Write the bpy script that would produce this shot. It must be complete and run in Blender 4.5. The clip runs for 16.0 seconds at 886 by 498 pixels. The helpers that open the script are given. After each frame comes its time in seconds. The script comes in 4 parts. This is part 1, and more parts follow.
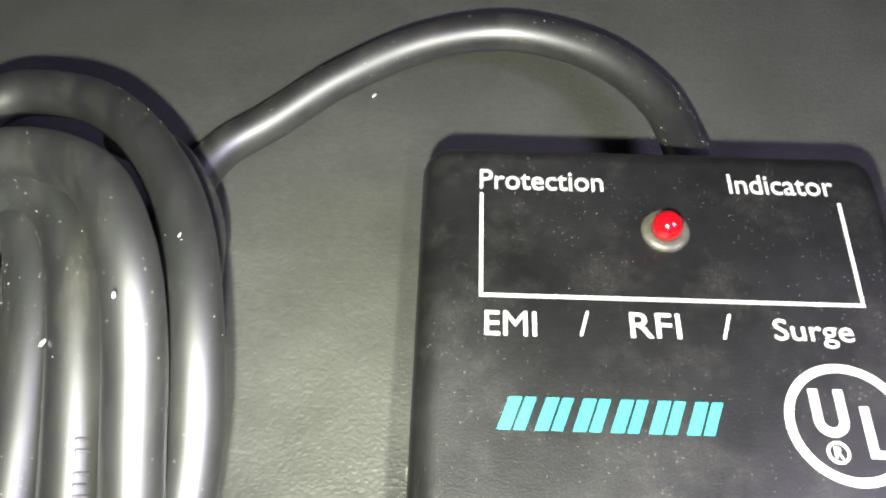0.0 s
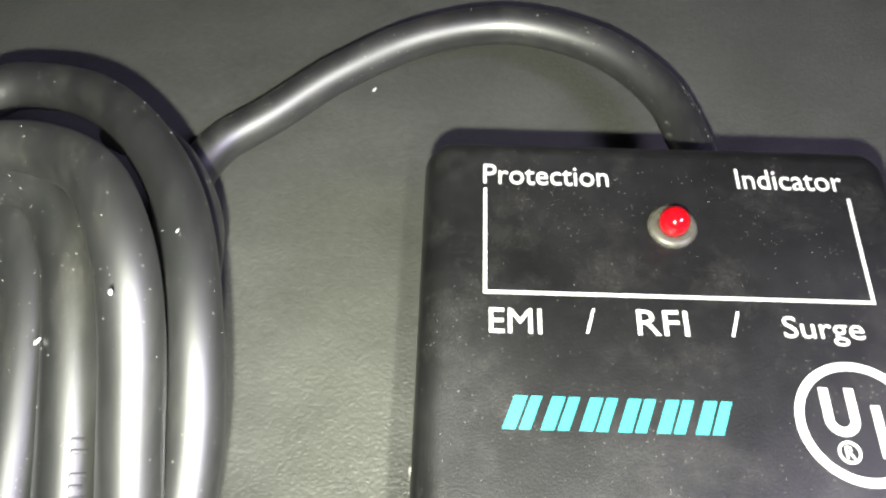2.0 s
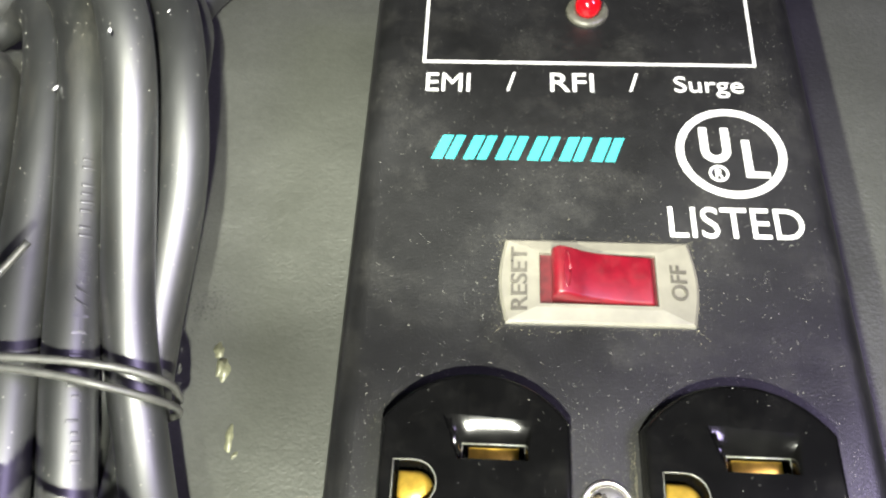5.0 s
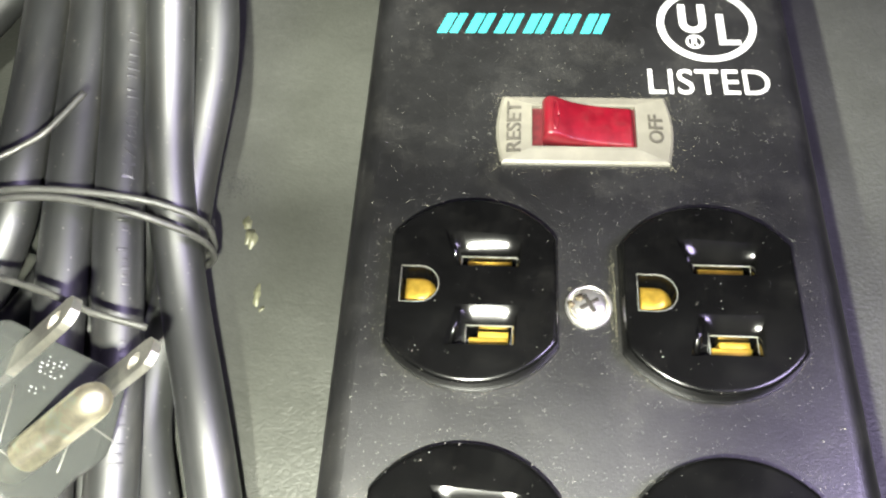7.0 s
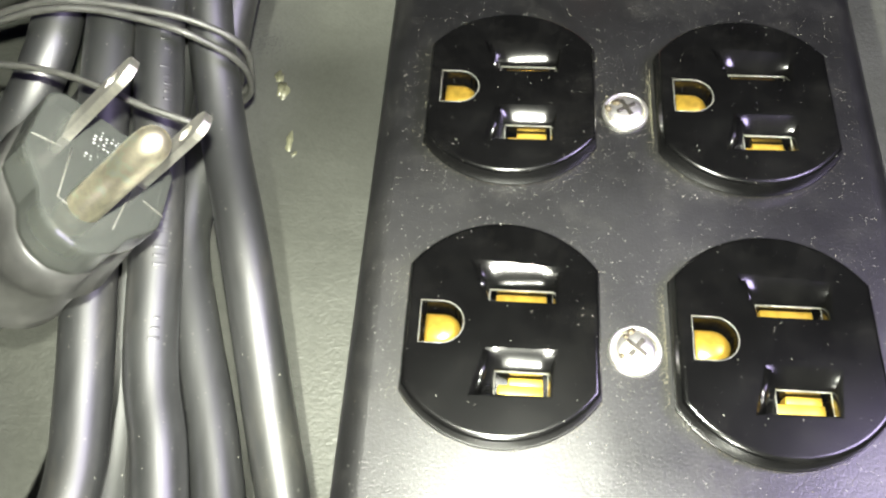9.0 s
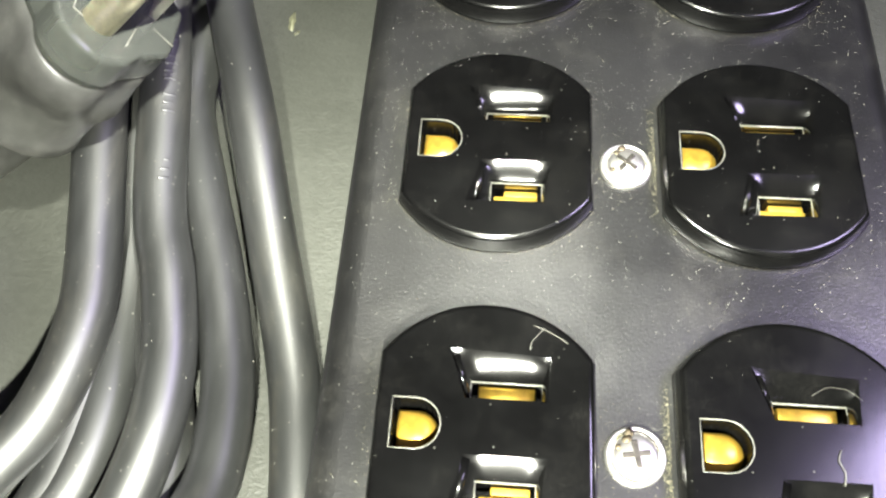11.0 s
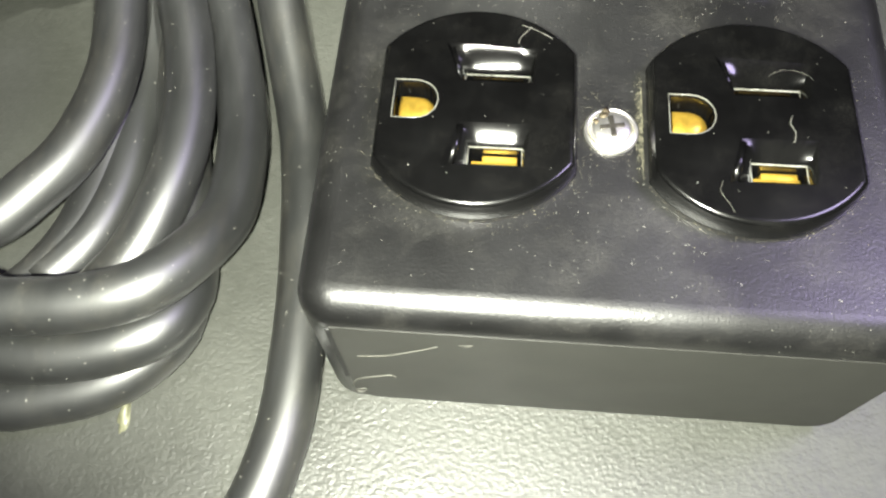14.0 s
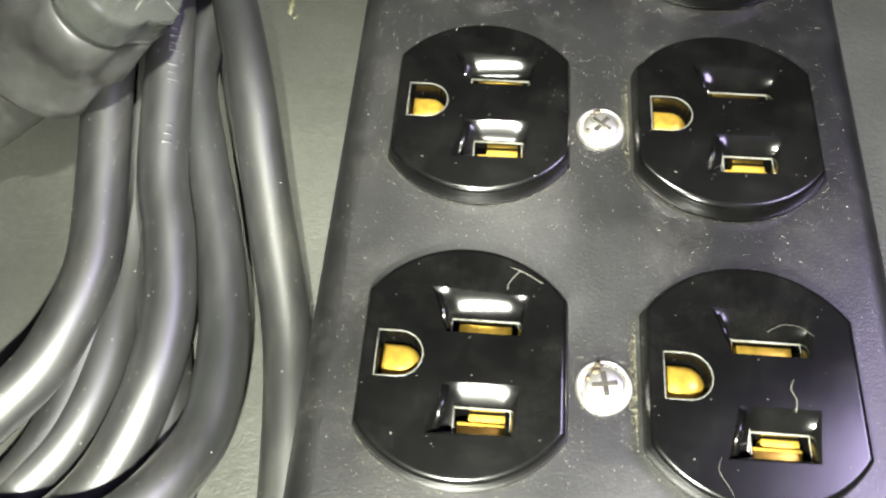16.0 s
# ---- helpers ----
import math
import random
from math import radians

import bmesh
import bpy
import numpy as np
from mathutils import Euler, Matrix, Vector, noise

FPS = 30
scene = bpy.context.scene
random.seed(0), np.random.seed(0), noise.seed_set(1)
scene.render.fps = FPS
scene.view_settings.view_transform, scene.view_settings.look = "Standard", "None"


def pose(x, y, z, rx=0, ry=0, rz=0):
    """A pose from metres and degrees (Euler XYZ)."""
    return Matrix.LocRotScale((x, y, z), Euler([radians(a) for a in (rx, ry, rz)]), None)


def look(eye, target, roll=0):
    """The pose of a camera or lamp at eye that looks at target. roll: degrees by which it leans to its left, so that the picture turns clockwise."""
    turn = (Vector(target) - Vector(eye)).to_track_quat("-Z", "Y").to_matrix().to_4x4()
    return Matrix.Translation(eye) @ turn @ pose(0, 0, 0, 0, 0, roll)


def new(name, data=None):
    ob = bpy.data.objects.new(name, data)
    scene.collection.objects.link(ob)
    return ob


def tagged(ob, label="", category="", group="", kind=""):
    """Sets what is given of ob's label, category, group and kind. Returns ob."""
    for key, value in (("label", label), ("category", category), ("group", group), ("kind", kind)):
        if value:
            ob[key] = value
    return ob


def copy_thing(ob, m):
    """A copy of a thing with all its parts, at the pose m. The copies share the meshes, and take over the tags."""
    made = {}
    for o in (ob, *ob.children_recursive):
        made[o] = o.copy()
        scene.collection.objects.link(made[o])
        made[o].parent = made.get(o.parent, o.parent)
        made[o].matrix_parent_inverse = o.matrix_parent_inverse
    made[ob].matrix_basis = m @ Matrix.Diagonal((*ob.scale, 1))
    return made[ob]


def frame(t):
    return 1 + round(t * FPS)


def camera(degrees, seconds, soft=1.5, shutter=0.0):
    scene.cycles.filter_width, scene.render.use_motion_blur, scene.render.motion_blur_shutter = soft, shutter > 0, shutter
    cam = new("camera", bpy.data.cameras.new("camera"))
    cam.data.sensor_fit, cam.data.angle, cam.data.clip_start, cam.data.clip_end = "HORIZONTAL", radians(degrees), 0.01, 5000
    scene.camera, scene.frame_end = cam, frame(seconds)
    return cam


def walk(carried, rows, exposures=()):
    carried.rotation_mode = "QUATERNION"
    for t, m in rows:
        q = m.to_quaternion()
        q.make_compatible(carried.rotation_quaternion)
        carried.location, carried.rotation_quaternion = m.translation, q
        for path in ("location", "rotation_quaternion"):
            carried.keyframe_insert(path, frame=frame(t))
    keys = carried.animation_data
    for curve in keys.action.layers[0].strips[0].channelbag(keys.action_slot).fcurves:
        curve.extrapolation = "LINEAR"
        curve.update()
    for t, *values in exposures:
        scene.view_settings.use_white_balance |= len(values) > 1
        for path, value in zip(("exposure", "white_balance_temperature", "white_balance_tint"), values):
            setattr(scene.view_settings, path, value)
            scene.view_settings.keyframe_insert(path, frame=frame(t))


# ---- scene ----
cam = camera(57.60, 16.0, soft=2.3)
PATH = [
    (0, (-0.00524, 0.10853, 0.15828), (-0.00755, 0.21258, -0.01250), 0.57),
    (0.5, (-0.00556, 0.10881, 0.15761), (-0.00741, 0.21333, -0.01289), 0.77),
    (1, (-0.00582, 0.10940, 0.15654), (-0.00743, 0.21340, -0.01428), 0.86),
    (1.5, (-0.00582, 0.10941, 0.15672), (-0.00741, 0.21179, -0.01508), 0.83),
    (2, (-0.00635, 0.10979, 0.15608), (-0.00785, 0.21308, -0.01518), 0.95),
    (2.5, (-0.00438, 0.10349, 0.15789), (-0.00605, 0.20363, -0.01522), 0.99),
    (3, (0.00036, 0.09411, 0.15556), (-0.00251, 0.19135, -0.01919), 0.70),
    (3.5, (0.00448, 0.08607, 0.15606), (0.00031, 0.18470, -0.01788), 0.00),
    (3.7, (0.00414, 0.08149, 0.15675), (-0.00028, 0.18118, -0.01658), -0.11),
    (5.8, (0.01594, 0.05307, 0.16104), (0.00397, 0.14827, -0.01445), -5.09),
    (6, (0.01564, 0.04907, 0.16173), (0.00356, 0.14452, -0.01360), -5.07),
    (6.5, (0.01658, 0.03848, 0.16281), (0.00330, 0.13133, -0.01383), -5.67),
    (7, (0.01619, 0.03079, 0.16117), (0.00235, 0.12735, -0.01343), -5.69),
    (7.5, (0.01513, 0.02441, 0.15795), (0.00121, 0.11666, -0.01896), -5.81),
    (8, (0.01445, 0.01823, 0.15525), (-0.00016, 0.11148, -0.02108), -5.78),
    (8.5, (0.01290, 0.00996, 0.15365), (-0.00175, 0.10344, -0.02255), -5.59),
    (9, (0.01092, 0.00199, 0.14955), (-0.00284, 0.09507, -0.02694), -4.90),
    (9.2, (0.01126, -0.00026, 0.14837), (-0.00256, 0.09235, -0.02836), -4.87),
    (11.3, (0.01281, -0.03000, 0.14266), (-0.00027, 0.05983, -0.03555), -4.56),
    (11.5, (0.01473, -0.03531, 0.14267), (0.00050, 0.05705, -0.03415), -4.60),
    (12, (0.01491, -0.04360, 0.14076), (0.00161, 0.05190, -0.03446), -3.61),
    (12.5, (0.01293, -0.05036, 0.14264), (-0.00015, 0.03978, -0.03541), -4.01),
    (13, (0.01552, -0.05425, 0.13988), (0.00209, 0.03765, -0.03724), -4.24),
    (13.5, (0.01737, -0.06016, 0.13792), (0.00529, 0.03148, -0.03943), -3.48),
    (14, (0.01555, -0.06552, 0.13568), (0.00296, 0.02112, -0.04414), -4.11),
    (14.5, (0.01573, -0.07048, 0.13707), (0.00227, 0.02153, -0.04000), -4.04),
    (15, (0.01592, -0.06274, 0.13505), (0.00324, 0.03140, -0.04095), -3.22),
    (15.5, (0.01698, -0.04511, 0.13894), (0.00325, 0.05167, -0.03555), -3.77),
    (16, (0.01506, -0.03530, 0.14528), (0.00271, 0.05843, -0.03096), -3.22),
]
walk(cam, [(t, look(eye, target, roll)) for t, eye, target, roll in PATH],
     [(0, 0.45), (2.5, 0.33), (3.5, 0.17), (6, 0.24), (7, 0.14), (9, 0.02), (11.5, 0.02), (12.5, -0.18), (13.5, -0.40), (14.5, -0.64), (15.2, -0.62), (16, -0.2)])

# ---- light: the hand-held lamp beside the lens, which lights the strip stretch by stretch ----
world = bpy.data.worlds.new("dim_room")
scene.world = world
world.use_nodes = True
world.node_tree.nodes["Background"].inputs[0].default_value = (0.50, 0.58, 1.0, 1)
world.node_tree.nodes["Background"].inputs[1].default_value = 0.010


def flash(x, y, z, watts, cone, ahead):
    """A small cool-white lamp that looks ahead and down, as the lens does."""
    d = bpy.data.lights.new("flash_lamp", "SPOT")
    d.energy, d.color = watts, (0.985, 1.0, 0.86)
    d.spot_size, d.spot_blend, d.shadow_soft_size = radians(cone), 0.85, 0.0020
    ob = new("flash_lamp", d)
    ob.matrix_world = look((x, y, z), (x + 0.014, y + ahead, 0.03)) @ Matrix.Diagonal((3.0, 1, 1, 1))
    return ob


flash(-0.010, 0.094, 0.155, 4.4, 63, 0.106)
flash(0.010, 0.014, 0.156, 5.4, 62, 0.062)
flash(0.008, -0.072, 0.139, 9.3, 60, 0.045)

# unseen violet-white lamp added right of the strip; its sheen lies on every edge turned to it
side_fill = bpy.data.lights.new("side_fill_lamp", "AREA")
side_fill.shape, side_fill.size, side_fill.energy, side_fill.color = "DISK", 0.13, 1.8, (0.70, 0.60, 1.0)
new("side_fill_lamp", side_fill).matrix_world = look((0.27, 0.06, 0.36), (0.05, 0.04, 0.0))


# ---- materials ----
def mat(name, base, rough, metal=0.0, var=0.25, scale=300.0, bump=0.0, bump_scale=1500.0, stretch=(1, 1, 1),
        dust=0.0, dust_scale=60.0, dust_col=(0.30, 0.29, 0.25), speck=0.0, speck_scale=700.0, rough_var=0.08, coat=0.0, coat_rough=0.08, spec=0.5, leather=False):
    m = bpy.data.materials.new(name)
    m.use_nodes = True
    nt = m.node_tree
    n, l = nt.nodes, nt.links
    b = n["Principled BSDF"]
    b.inputs["Metallic"].default_value = metal
    b.inputs["Coat Weight"].default_value = coat
    b.inputs["Coat Roughness"].default_value = coat_rough
    b.inputs["Specular IOR Level"].default_value = spec
    co = n.new("ShaderNodeTexCoord")
    mp = n.new("ShaderNodeMapping")
    mp.inputs["Scale"].default_value = stretch
    l.new(co.outputs["Object"], mp.inputs["Vector"])

    def noise_at(sc, detail=4.0, r=0.6):
        t = n.new("ShaderNodeTexNoise")
        t.inputs["Scale"].default_value, t.inputs["Detail"].default_value, t.inputs["Roughness"].default_value = sc, detail, r
        l.new(mp.outputs[0], t.inputs["Vector"])
        return t.outputs["Fac"]

    def remap(src, a, b2, c, d):
        r = n.new("ShaderNodeMapRange")
        for k, v in zip((1, 2, 3, 4), (a, b2, c, d)):
            r.inputs[k].default_value = v
        l.new(src, r.inputs[0])
        return r.outputs[0]

    def mul(a, b2, op="MULTIPLY"):
        q = n.new("ShaderNodeMath")
        q.operation = op
        for k, v in ((0, a), (1, b2)):
            if isinstance(v, (int, float)):
                q.inputs[k].default_value = v
            else:
                l.new(v, q.inputs[k])
        return q.outputs[0]

    fine, broad = noise_at(scale), noise_at(scale * 0.09, 3.0)
    tone = mul(remap(fine, 0.3, 0.7, 1 - var, 1 + var), remap(broad, 0.3, 0.7, 1 - var * 0.7, 1 + var * 0.7))
    vm = n.new("ShaderNodeVectorMath")
    vm.operation = "SCALE"
    vm.inputs[0].default_value = base
    l.new(tone, vm.inputs["Scale"])
    colour = vm.outputs[0]

    def over(colour, mask, top):
        x = n.new("ShaderNodeMix")
        x.data_type = "RGBA"
        l.new(mask, x.inputs["Factor"])
        l.new(colour, x.inputs[6])
        x.inputs[7].default_value = (*top, 1)
        return x.outputs[2]

    rgh = remap(broad, 0.3, 0.7, max(0.03, rough - rough_var), min(1.0, rough + rough_var))
    if dust:
        cloud = remap(noise_at(dust_scale, 5.0, 0.65), 0.5, 0.78, 0.0, 1.0)
        grain = remap(noise_at(2600.0, 2.0), 0.42, 0.7, 0.25, 1.0)
        mask = mul(mul(cloud, grain), dust)
        colour = over(colour, mask, dust_col)
        rgh = mul(rgh, mul(mask, 0.7), "ADD")
    if speck:
        for sc, cut, keep in ((speck_scale, 0.22, speck), (speck_scale * 0.42, 0.10, speck * 0.35)):
            v = n.new("ShaderNodeTexVoronoi")
            v.inputs["Scale"].default_value = sc
            l.new(co.outputs["Object"], v.inputs["Vector"])
            near = remap(v.outputs["Distance"], cut * 0.5, cut, 1.0, 0.0)
            sep = n.new("ShaderNodeSeparateColor")
            l.new(v.outputs["Color"], sep.inputs[0])
            some = mul(sep.outputs[0], 1 - keep, "GREATER_THAN")
            colour = over(colour, mul(mul(near, some), remap(broad, 0.4, 0.62, 0.08, 1.0)), (0.16, 0.16, 0.14))
    l.new(colour, b.inputs["Base Color"])
    l.new(rgh, b.inputs["Roughness"])
    if bump:
        src = noise_at(bump_scale, 3.0)
        if leather:
            v = n.new("ShaderNodeTexVoronoi")
            v.feature = "SMOOTH_F1"
            v.inputs["Scale"].default_value = bump_scale * 0.62
            wob = n.new("ShaderNodeVectorMath")
            wob.operation = "ADD"
            t = n.new("ShaderNodeTexNoise")
            t.inputs["Scale"].default_value = bump_scale * 0.4
            sc2 = n.new("ShaderNodeVectorMath")
            sc2.operation = "SCALE"
            sc2.inputs["Scale"].default_value = 1.1 / bump_scale
            l.new(mp.outputs[0], t.inputs["Vector"])
            l.new(t.outputs["Color"], sc2.inputs[0])
            l.new(mp.outputs[0], wob.inputs[0])
            l.new(sc2.outputs[0], wob.inputs[1])
            l.new(wob.outputs[0], v.inputs["Vector"])
            src = mul(mul(v.outputs["Distance"], -0.9), mul(src, 0.8), "ADD")
        bp = n.new("ShaderNodeBump")
        bp.inputs["Strength"].default_value = 1.0
        bp.inputs["Distance"].default_value = bump
        l.new(src, bp.inputs["Height"])
        l.new(bp.outputs[0], b.inputs["Normal"])
    return m


TABLE = mat("textured_table_vinyl", (0.0505, 0.052, 0.0455), 0.43, spec=0.5, var=0.12, scale=500, bump=0.00012, bump_scale=1800, leather=True, stretch=(1, 1.25, 1))
PAINT = mat("black_satin_paint", (0.005, 0.005, 0.005), 0.37, var=0.25, scale=260, bump=0.000042, bump_scale=2600, dust=0.075, dust_scale=85, dust_col=(0.30, 0.29, 0.25), speck=0.10, speck_scale=1900, spec=0.80)
FLAP = mat("dark_grey_enamel", (0.022, 0.022, 0.019), 0.5, var=0.08, scale=260, bump=0.000006, bump_scale=2600)
BAKELITE = mat("glossy_black_plastic", (0.0022, 0.0022, 0.0022), 0.17, var=0.3, scale=200, rough_var=0.06, dust=0.018, dust_scale=140, speck=0.035, speck_scale=1500, bump=0.000004, bump_scale=700)
RUBBER = mat("black_cord_rubber", (0.0122, 0.0128, 0.0125), 0.47, var=0.25, scale=420, bump=0.000015, bump_scale=900, stretch=(1, 0.3, 1), dust=0.17, dust_scale=110, dust_col=(0.20, 0.18, 0.13), speck=0.10, speck_scale=900, coat=0.5, coat_rough=0.40, spec=1.0)
PLUGRUBBER = mat("grey_moulded_rubber", (0.048, 0.048, 0.045), 0.42, var=0.2, scale=300, bump=0.00003, bump_scale=900, dust=0.14, dust_scale=150)
PLUGFACE = mat("clear_grey_plastic", (0.15, 0.16, 0.145), 0.20, var=0.06, scale=260, rough_var=0.05)
PLUGFACE.node_tree.nodes["Principled BSDF"].inputs["Transmission Weight"].default_value = 0.70
PLUGFACE.node_tree.nodes["Principled BSDF"].inputs["IOR"].default_value = 1.35
WIRE = mat("black_tie_wire", (0.05, 0.05, 0.045), 0.38, var=0.2, scale=700)
NICKEL = mat("nickel_plated_steel", (0.88, 0.85, 0.76), 0.40, metal=1.0, var=0.12, scale=500, rough_var=0.1, bump=0.00002, bump_scale=1800)
SCREW = mat("tarnished_screw_steel", (0.82, 0.80, 0.76), 0.36, metal=0.95, var=0.22, scale=500, rough_var=0.08, speck=0.05, speck_scale=1500)
BRASSPIN = mat("worn_brass_pin", (0.95, 0.87, 0.66), 0.40, metal=1.0, var=0.25, scale=350, rough_var=0.1)
BRASS = mat("brass_contact", (0.62, 0.40, 0.06), 0.36, metal=0.8, var=0.25, scale=500, rough_var=0.1)
IVORY = mat("ivory_plastic", (0.108, 0.102, 0.083), 0.42, var=0.1, scale=300, dust=0.25, dust_scale=170, dust_col=(0.30, 0.27, 0.19))
RED = mat("red_switch_plastic", (0.090, 0.0012, 0.0055), 0.40, var=0.25, scale=400, rough_var=0.10, coat=0.05, coat_rough=0.2, dust=0.05, dust_scale=260)
REDLED = mat("red_lamp_lens", (0.34, 0.0025, 0.006), 0.12, var=0.08, scale=300, coat=0.6)
RING = mat("dull_grey_collar", (0.075, 0.072, 0.058), 0.45, metal=0.3, var=0.25, scale=700, speck=0.05, speck_scale=1500)
INK = mat("white_print", (0.52, 0.52, 0.505), 0.5, var=0.05, scale=900)
TEAL = mat("teal_print", (0.028, 0.29, 0.29), 0.45, var=0.06, scale=700)
GREYINK = mat("engraved_grey", (0.040, 0.036, 0.028), 0.6, var=0.3, scale=900)
WELL = mat("dark_red_well", (0.045, 0.002, 0.004), 0.5, var=0.4, scale=700)
HAIR = mat("grey_lint_hair", (0.095, 0.093, 0.08), 0.6, var=0.2, scale=900)
SLOT_SHADE = mat("slot_shade_steel", (0.14, 0.13, 0.11), 0.42, metal=0.9, var=0.4, scale=700)
RUST = mat("brown_tarnish", (0.10, 0.08, 0.05), 0.6, metal=0.3, var=0.5, scale=900)
PALE_EDGE = mat("pale_plastic_edge", (0.13, 0.128, 0.11), 0.32, var=0.4, scale=900)
GRIME_SHADE = mat("brown_grime_and_shade", (0.135, 0.125, 0.085), 0.8, var=0.3, scale=900)
DARK = mat("black_gap", (0.006, 0.006, 0.006), 0.6, var=0.1)
LINT = mat("pale_lint", (0.20, 0.195, 0.165), 0.7, var=0.2, scale=900)
DUSTY = mat("pale_dust", (0.21, 0.21, 0.185), 0.8, var=0.3, scale=900)
SMEAR = mat("dried_pale_smear", (0.14, 0.14, 0.09), 0.40, var=0.3, scale=900)
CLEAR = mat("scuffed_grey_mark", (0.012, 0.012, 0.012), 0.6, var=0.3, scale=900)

CM = 0.01


# ---- mesh tools; lengths in centimetres ----
def part(name, bm, material, parent=None, label="", smooth=True):
    bm.normal_update()
    me = bpy.data.meshes.new(name)
    for v in bm.verts:
        v.co *= CM
    bm.to_mesh(me)
    bm.free()
    if smooth is not None:
        for p in me.polygons:
            p.use_smooth = smooth
    me.materials.append(material)
    ob = new(name, me)
    if parent is not None:
        ob.parent = parent
    if label:
        tagged(ob, label)
    return ob


def thing(name, label, category, group="", at=(0, 0, 0)):
    ob = new(name)
    ob.location = [v * CM for v in at]
    return tagged(ob, label, category, group)


def loft(loops, caps=(True, True), bm=None):
    """Skin a list of closed loops, each with the same count of points."""
    bm = bm or bmesh.new()
    rows = [[bm.verts.new(p) for p in loop] for loop in loops]
    k = len(rows[0])
    for a, b in zip(rows, rows[1:]):
        for i in range(k):
            bm.faces.new((a[i], a[(i + 1) % k], b[(i + 1) % k], b[i]))
    if caps[0]:
        bm.faces.new(rows[0][::-1])
    if caps[1]:
        bm.faces.new(rows[-1])
    return bm


def box(x0, x1, y0, y1, z0, z1, bevel=0.0, bm=None):
    b2 = bmesh.new()
    bmesh.ops.create_cube(b2, size=1)
    for v in b2.verts:
        v.co = Vector(((x0 + x1) / 2 + v.co.x * (x1 - x0), (y0 + y1) / 2 + v.co.y * (y1 - y0), (z0 + z1) / 2 + v.co.z * (z1 - z0)))
    if bevel:
        bmesh.ops.bevel(b2, geom=b2.edges[:], offset=bevel, segments=2, affect="EDGES", profile=0.5)
    if bm is None:
        return b2
    me = bpy.data.meshes.new("tmp")
    b2.to_mesh(me)
    b2.free()
    bm.from_mesh(me)
    bpy.data.meshes.remove(me)
    return bm


def rounded(x0, x1, y0, y1, r, n=8):
    out = []
    for cx, cy, a0 in ((x1 - r, y0 + r, -90), (x1 - r, y1 - r, 0), (x0 + r, y1 - r, 90), (x0 + r, y0 + r, 180)):
        for i in range(n + 1):
            a = radians(a0 + 90 * i / n)
            out.append((cx + r * math.cos(a), cy + r * math.sin(a)))
    return out


def smooth_line(pts, step=0.25):
    """A Catmull-Rom line through the points, cut into short steps."""
    p = [Vector(q) for q in pts]
    p = [p[0] * 2 - p[1]] + p + [p[-1] * 2 - p[-2]]
    out = []
    for a, b, c, d in zip(p, p[1:], p[2:], p[3:]):
        n = max(2, int((c - b).length / step))
        for i in range(n):
            t = i / n
            out.append(0.5 * (2 * b + (c - a) * t + (2 * a - 5 * b + 4 * c - d) * t * t + (3 * b - a - 3 * c + d) * t ** 3))
    out.append(p[-2])
    return out


def tube(pts, r, sides=18, step=0.25, taper=None):
    """A round cord along a smooth line; taper: radius factors at its start and end."""
    line = smooth_line(pts, step) if step else [Vector(q) for q in pts]
    t = (line[1] - line[0]).normalized()
    u = t.cross(Vector((0.3, 0.1, 1))).normalized()
    loops = []
    for i, c in enumerate(line):
        t = (line[min(i + 1, len(line) - 1)] - line[max(i - 1, 0)]).normalized()
        u = (u - t * u.dot(t)).normalized()
        w = t.cross(u)
        f = 1.0 if not taper else taper[0] + (taper[1] - taper[0]) * i / (len(line) - 1)
        loops.append([c + (u * math.cos(2 * math.pi * k / sides) + w * math.sin(2 * math.pi * k / sides)) * r * f for k in range(sides)])
    return loft(loops)


def words(name, text, x0, x1, y0, y1, z, material, parent, turn=0, bold=0.008, high=0.012):
    """Lettering in the built-in font that fills the given rectangle; turn: degrees anticlockwise."""
    cu = bpy.data.curves.new("letters", "FONT")
    cu.body, cu.offset, cu.extrude, cu.resolution_u = text, bold, 0.01, 4
    ob = bpy.data.objects.new("letters", cu)
    scene.collection.objects.link(ob)
    bpy.context.view_layer.update()
    me = bpy.data.meshes.new_from_object(ob.evaluated_get(bpy.context.evaluated_depsgraph_get()))
    bpy.data.objects.remove(ob)
    bm = bmesh.new()
    bm.from_mesh(me)
    bpy.data.meshes.remove(me)
    bmesh.ops.rotate(bm, verts=bm.verts, matrix=Matrix.Rotation(radians(turn), 3, "Z"))
    lo = [min(v.co[i] for v in bm.verts) for i in range(3)]
    hi = [max(v.co[i] for v in bm.verts) for i in range(3)]
    for v in bm.verts:
        v.co = Vector((x0 + (v.co.x - lo[0]) / (hi[0] - lo[0]) * (x1 - x0), y0 + (v.co.y - lo[1]) / (hi[1] - lo[1]) * (y1 - y0),
                       z + (v.co.z - lo[2]) / (hi[2] - lo[2]) * high))
    return part(name, bm, material, parent, smooth=False)


# ---- the table ----
tab = part("table", box(-70, 70, -50, 60, -2.5, 0, 0.15), TABLE, smooth=False)
tagged(tab, "dark grey table top with leather-grained vinyl surface", "table", kind="structure")

# ---- the power strip ----
TOP = 3.82
X0, X1, Y0, Y1 = -1.12, 7.42, -2.90, 20.62
strip = thing("power_strip", "black six-outlet surge power strip with red rocker switch", "power strip")

